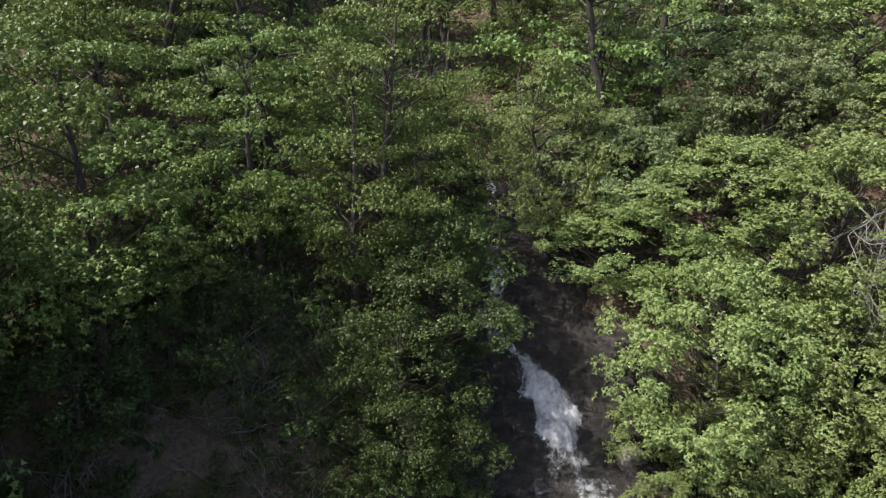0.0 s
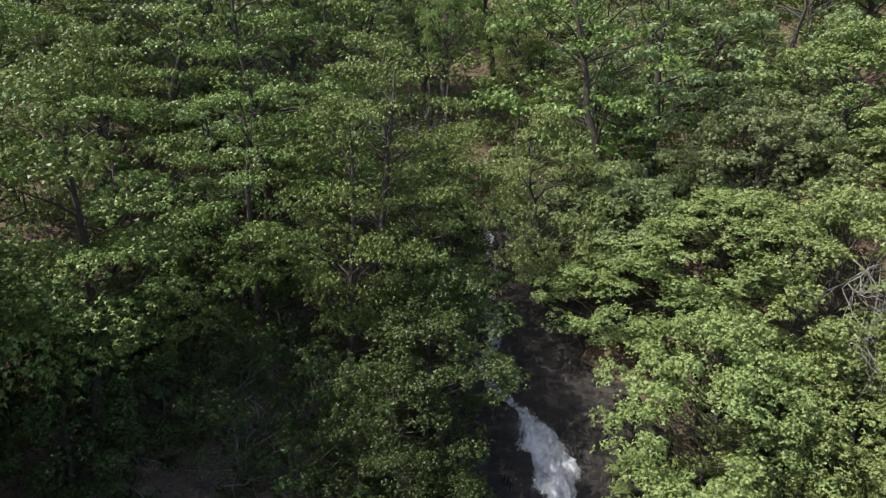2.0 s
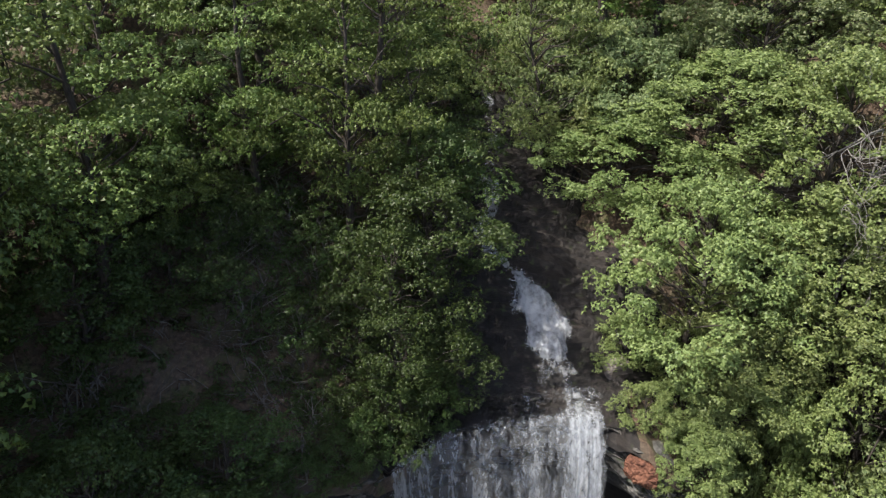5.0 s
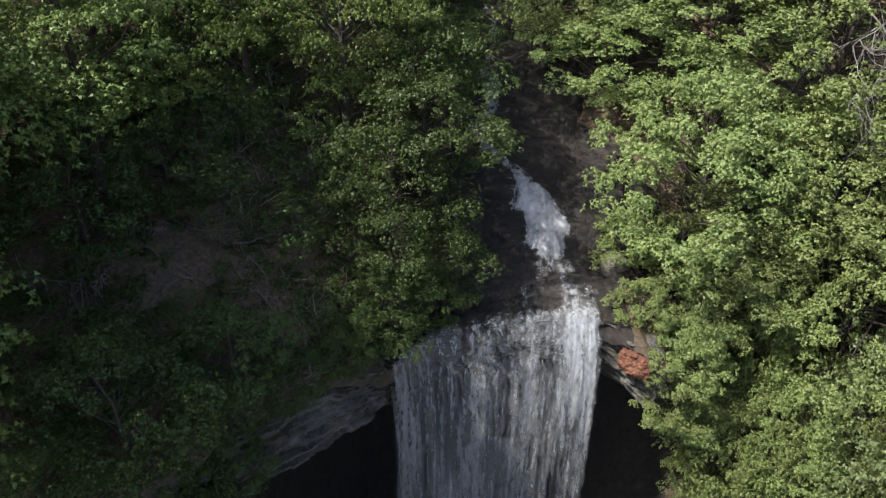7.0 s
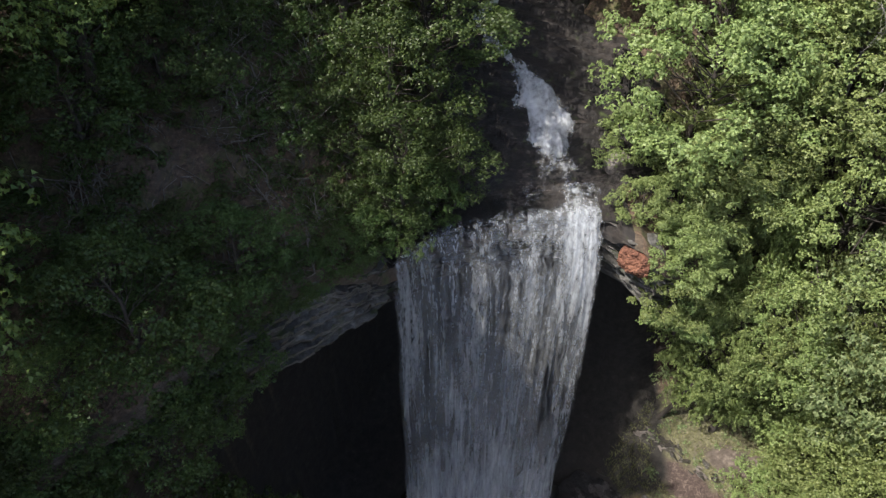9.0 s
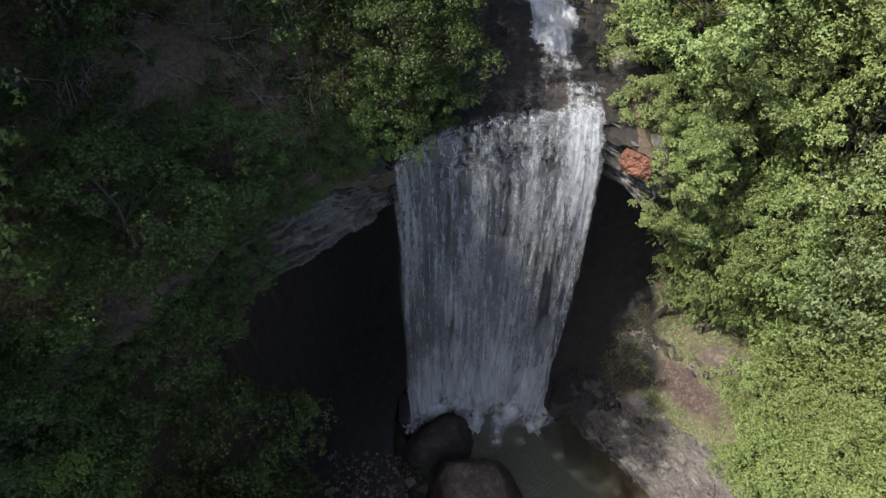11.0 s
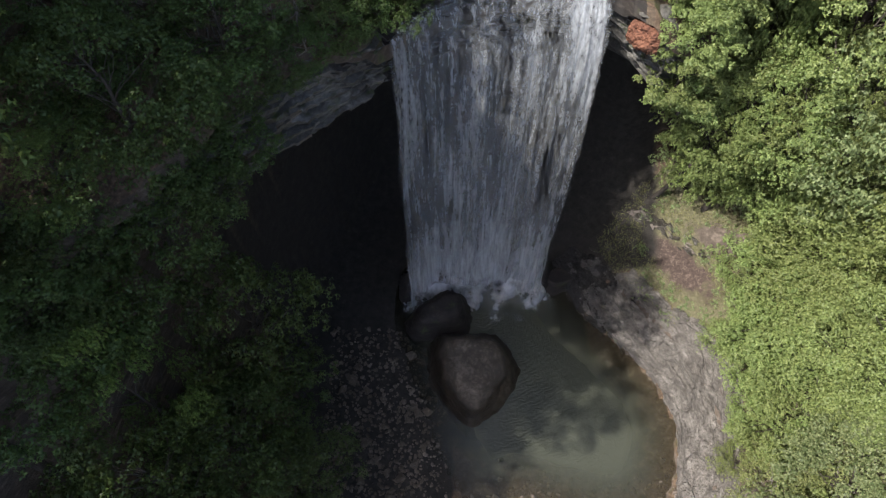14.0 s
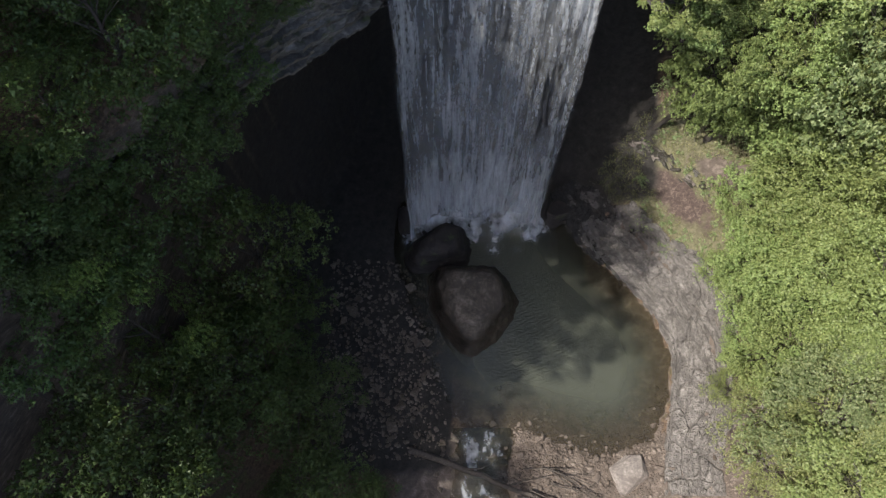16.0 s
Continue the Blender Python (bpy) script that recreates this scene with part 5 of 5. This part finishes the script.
# ---------------------------------------------------------------- white water at the foot and the outlet
def foam_patch(name, label, x0, x1, y0, y1, height, cover, seed, base=0.05):
    u, v = np.meshgrid(np.linspace(0, 1, 130), np.linspace(0, 1, 60), indexing="ij")
    x, y = x0 + (x1 - x0) * u, y0 + (y1 - y0) * v
    edge = np.minimum(np.minimum(u, 1 - u) * 6, v * 2.2)
    lump = 0.5 + 0.5 * rough(x * 1.9, y * 1.6, seed=seed)
    z = base + height * np.clip(edge, 0, 1) * (0.25 + lump) * v + 0.1 * rough(x * 5, y * 5, seed=seed + 1) * height
    ob = build(name, np.stack([x, y, z], -1).reshape(-1, 3), grid_faces(*u.shape), FOAM)
    flow_layer(ob, cover + 0.35 * np.clip(edge, 0, 1) - 0.42 + 1.1 * (lump - 0.5) + 0.15 * v)
    return tagged(ob, label, "white water", kind="structure")


foam_patch("splash", "white spray where the falls strike the rocks", -1.8, 5.3, 12.9, 15.0, 2.6, 0.6, 81)
foam_patch("foam", "thin foam drifting on the pool below the falls", -1.6, 5.6, 11.8, 13.6, 0.06, 0.1, 84, 0.03)
ov, ou = np.meshgrid(np.linspace(4.3, -9, 200), np.linspace(-1, 1, 40), indexing="ij")
half = 1.25 + 0.45 * rough(ov * 0.8, np.sign(ou) * 4, seed=87)
ox_ = creek_x(ov) - 0.2 + ou * half
bed_z = np.maximum(land(creek_x(ov), ov), -0.3)
oz_ = bed_z + 0.2 - 0.04 * np.abs(ou) ** 3 + 0.03 * rough(ox_ * 3, ov * 3, seed=88)
creek = build("creek", np.stack([ox_, ov, oz_], -1).reshape(-1, 3), grid_faces(*ov.shape), POOL)
tagged(creek, "shallow creek running out of the pool between stones", "creek", kind="structure")
layer = creek.data.attributes.new("depth", "FLOAT", "POINT")
layer.data.foreach_set("value", (0.45 * (1 - np.abs(ou))).ravel().astype(np.float32))
outlet = build("outlet", np.stack([ox_, ov, oz_ + 0.05 + 0.07 * rough(ox_ * 4, ov * 2.5, seed=85)], -1).reshape(-1, 3), grid_faces(*ov.shape), FOAM)
tagged(outlet, "white water breaking over stones at the pool's outlet", "white water", kind="structure")
flow_layer(outlet, 0.02 + 0.75 * rough(ox_ * 3.6, ov * 2.2, seed=89) + 0.35 * rough(ox_ * 9, ov * 5, seed=90) - 0.6 * smooth(ov + 0.5 * rough(ox_ * 2, 0, seed=84), 3.8, 4.4) + 0.42 * np.exp(-((ov - 3.7) / 0.6) ** 2) + 0.25 * np.exp(-((ov - 1.7) / 0.9) ** 2) - 0.7 * smooth(np.abs(ou) + 0.3 * rough(ox_ * 3, ov * 2, seed=86), 0.35, 0.9))


# ---------------------------------------------------------------- fallen wood
def stick(name, a, b, radius, label, seed, group="fallen wood", material=None, twigs=0):
    r = np.random.default_rng(seed)
    u = np.linspace(0, 1, 14)[:, None]
    line = np.array(a) + (np.array(b) - np.array(a)) * u + np.cumsum(r.normal(size=(14, 3)) * 0.02, axis=0) * np.linalg.norm(np.array(b) - np.array(a)) * 0.3
    pieces = [tube(line, radius * (1 - 0.55 * u[:, 0]), 8)]
    for _ in range(twigs):
        s = line[r.integers(4, 13)]
        w = (np.array(b) - np.array(a)) / np.linalg.norm(np.array(b) - np.array(a)) + r.normal(size=3) * 0.6
        t = np.linspace(0, 1, 6)[:, None]
        pieces.append(tube(s + w * t * r.uniform(0.5, 1.4) + np.cumsum(r.normal(size=(6, 3)) * 0.05, axis=0), radius * 0.35 * (1 - 0.7 * t[:, 0]), 5))
    v, f = joined(pieces)
    return tagged(build(name, v, f, material or BARK), label, "dead wood", group)


stick("log", (-1.35, 3.35, 0.6), (4.6, 1.2, 0.5), 0.15, "long dark fallen trunk lying across the outlet", 1, twigs=4)
for k in range(9):
    x, y = 3.4 + rr.uniform(-1.0, 1.4), 1.9 + rr.uniform(-0.6, 0.8)
    a = rr.uniform(-0.9, 0.3)
    stick("branch", (x, y, 0.5), (x + 2.0 * math.cos(a), y + 2.0 * math.sin(a), 0.55), 0.035, "thin bare fallen branch on the gravel bar", 10 + k, twigs=2)
for k, (x, y, dx, dy) in enumerate(((-4.4, 14.2, 1.2, -0.5), (-3.6, 15.6, 1.0, 0.7), (-5.0, 16.4, 1.6, -0.6), (-3.2, 13.4, -0.9, 0.5), (-5.6, 13.2, 1.2, 0.4), (-4.2, 17.4, 1.3, 0.3), (5.0, 22.5, 0.8, -1.4), (5.4, 24.0, 0.3, -1.5))):
    z0, z1 = float(upper(x, y)), float(upper(x + dx, y + dy))
    stick("branch", (x, y, z0 + 0.12), (x + dx, y + dy, z1 + 0.15), 0.028, "thin dead branch lying on the bank", 40 + k, twigs=5)

# ---------------------------------------------------------------- grass on the sunny slope
GRASS = leaf_material("grass_blades", (0.08, 0.095, 0.035), (0.26, 0.25, 0.11), 0.2, 0.7)
rng = np.random.default_rng(8)
n = 44000
tx, ty = rng.uniform(7.5, 15, n), rng.uniform(5, 17.5, n)
ts = -pool_reach(tx, ty)
patch = rough(tx * 0.8, ty * 0.8, seed=91)
keep = (ts > 2.0) & (ts < 8) & (ty < rim(tx) + 1.5) & (patch > -0.15) & (np.hypot((tx - 10.5) / 1.3, (ty - 14.0 + 1.05 * (tx - 10.5)) / 0.8) > 1) & (np.hypot((tx - 12.4) / 1.3, (ty - 14.1 + 0.57 * (tx - 12.4)) / 0.5) > 1)
tx, ty = tx[keep], ty[keep]
tz = land(tx, ty)
a, hgt = rng.uniform(0, 6.28, len(tx)), rng.uniform(0.06, 0.2, len(tx))
lean = rng.normal(size=(len(tx), 2)) * 0.1
w = 0.014
verts = np.stack([np.stack([tx - w * np.cos(a), ty - w * np.sin(a), tz - 0.02], 1), np.stack([tx + w * np.cos(a), ty + w * np.sin(a), tz - 0.02], 1), np.stack([tx + lean[:, 0], ty + lean[:, 1], tz + hgt], 1)], 1).reshape(-1, 3)
tagged(build("grass", verts, np.arange(len(verts)).reshape(-1, 3), GRASS, shade=False), "thin dry and green grass on the slope", "grass", kind="stuff")

# low herbs among the grass
herbs = np.random.default_rng(15)
hx, hy_ = herbs.uniform(7.6, 14.5, 700), herbs.uniform(8, 17, 700)
far_in = -pool_reach(hx, hy_)
keep = (far_in > 1.9) & (hy_ < rim(hx) + 0.5) & (rough(hx * 0.7, hy_ * 0.7, seed=93) > -0.1) & (np.hypot((hx - 10.5) / 1.3, (hy_ - 14.0 + 1.05 * (hx - 10.5)) / 0.8) > 1) & (np.hypot((hx - 12.4) / 1.3, (hy_ - 14.1 + 0.57 * (hx - 12.4)) / 0.5) > 1)
hx, hy_ = hx[keep], hy_[keep]
v, f = leaf_cloud(herbs, np.stack([hx, hy_, land(hx, hy_) + 0.02], 1), herbs.uniform(0.08, 0.32, len(hx)), 0.5, 9, 5, 0.07, 0.045)
tagged(build("herbs", v, f, LEAF_DULL, shade=False), "small dull green herbs scattered over the dry slope", "herbs", kind="stuff")

# ferns and seedlings on the bare bank above the ledge
ferns = np.random.default_rng(16)
hx, hy_ = ferns.uniform(-8.8, -1.5, 1000), ferns.uniform(11.5, 19.5, 1000)
keep = (hy_ > rim(hx) + 0.2) & (rough(hx * 0.8, hy_ * 0.8, seed=94) > -0.2)
hx, hy_ = hx[keep], hy_[keep]
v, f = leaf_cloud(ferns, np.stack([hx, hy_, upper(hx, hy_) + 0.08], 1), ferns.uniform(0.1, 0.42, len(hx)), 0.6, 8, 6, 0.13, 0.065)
tagged(build("ferns", v, f, LEAF_SHADED, shade=False), "small ferns and seedlings scattered over the litter of the bank", "ferns", kind="stuff")

# seedlings and low brush of the shaded bank
low = random.Random(31)
for _ in range(80):
    x, y = low.uniform(-8.6, -1.6), low.uniform(12.0, 19.5)
    if y > float(rim(x)) + 0.6 and float(rough(x * 0.55, y * 0.55, seed=99)) > -0.1:
        plant("seedling", x, y, low.uniform(0.3, 0.8), z=float(upper(x, y)))
# dead twigs and fallen sticks matted over the shaded bank
TWIG = bark_material("grey_twigs", (0.05, 0.042, 0.035), (0.2, 0.175, 0.15))
sticks = np.random.default_rng(17)
pieces = []
for _ in range(1800):
    x, y = sticks.uniform(-9.0, -1.2), sticks.uniform(11.5, 20.5)
    if y < float(rim(x)) + 0.3 or float(rough(x * 0.7, y * 0.7, seed=98)) < -0.12:
        continue
    a, size, rise = sticks.uniform(0, 6.28), 0.25 + 1.0 * sticks.random() ** 2, sticks.uniform(-0.05, 0.55)
    t = np.linspace(0, 1, 4)
    line = np.stack([x + size * t * math.cos(a) + 0.12 * size * np.sin(5 * t + a), y + size * t * math.sin(a), 0 * t], 1)
    line[:, 2] = upper(line[:, 0], line[:, 1]) + 0.05 + rise * size * t
    pieces.append(tube(line, sticks.uniform(0.012, 0.034) * (1 - 0.6 * t), 4))
v, f = joined(pieces)
tagged(build("brushwood", v, f, TWIG), "grey dead twigs and sticks matted over the brown bank", "brushwood", kind="stuff")
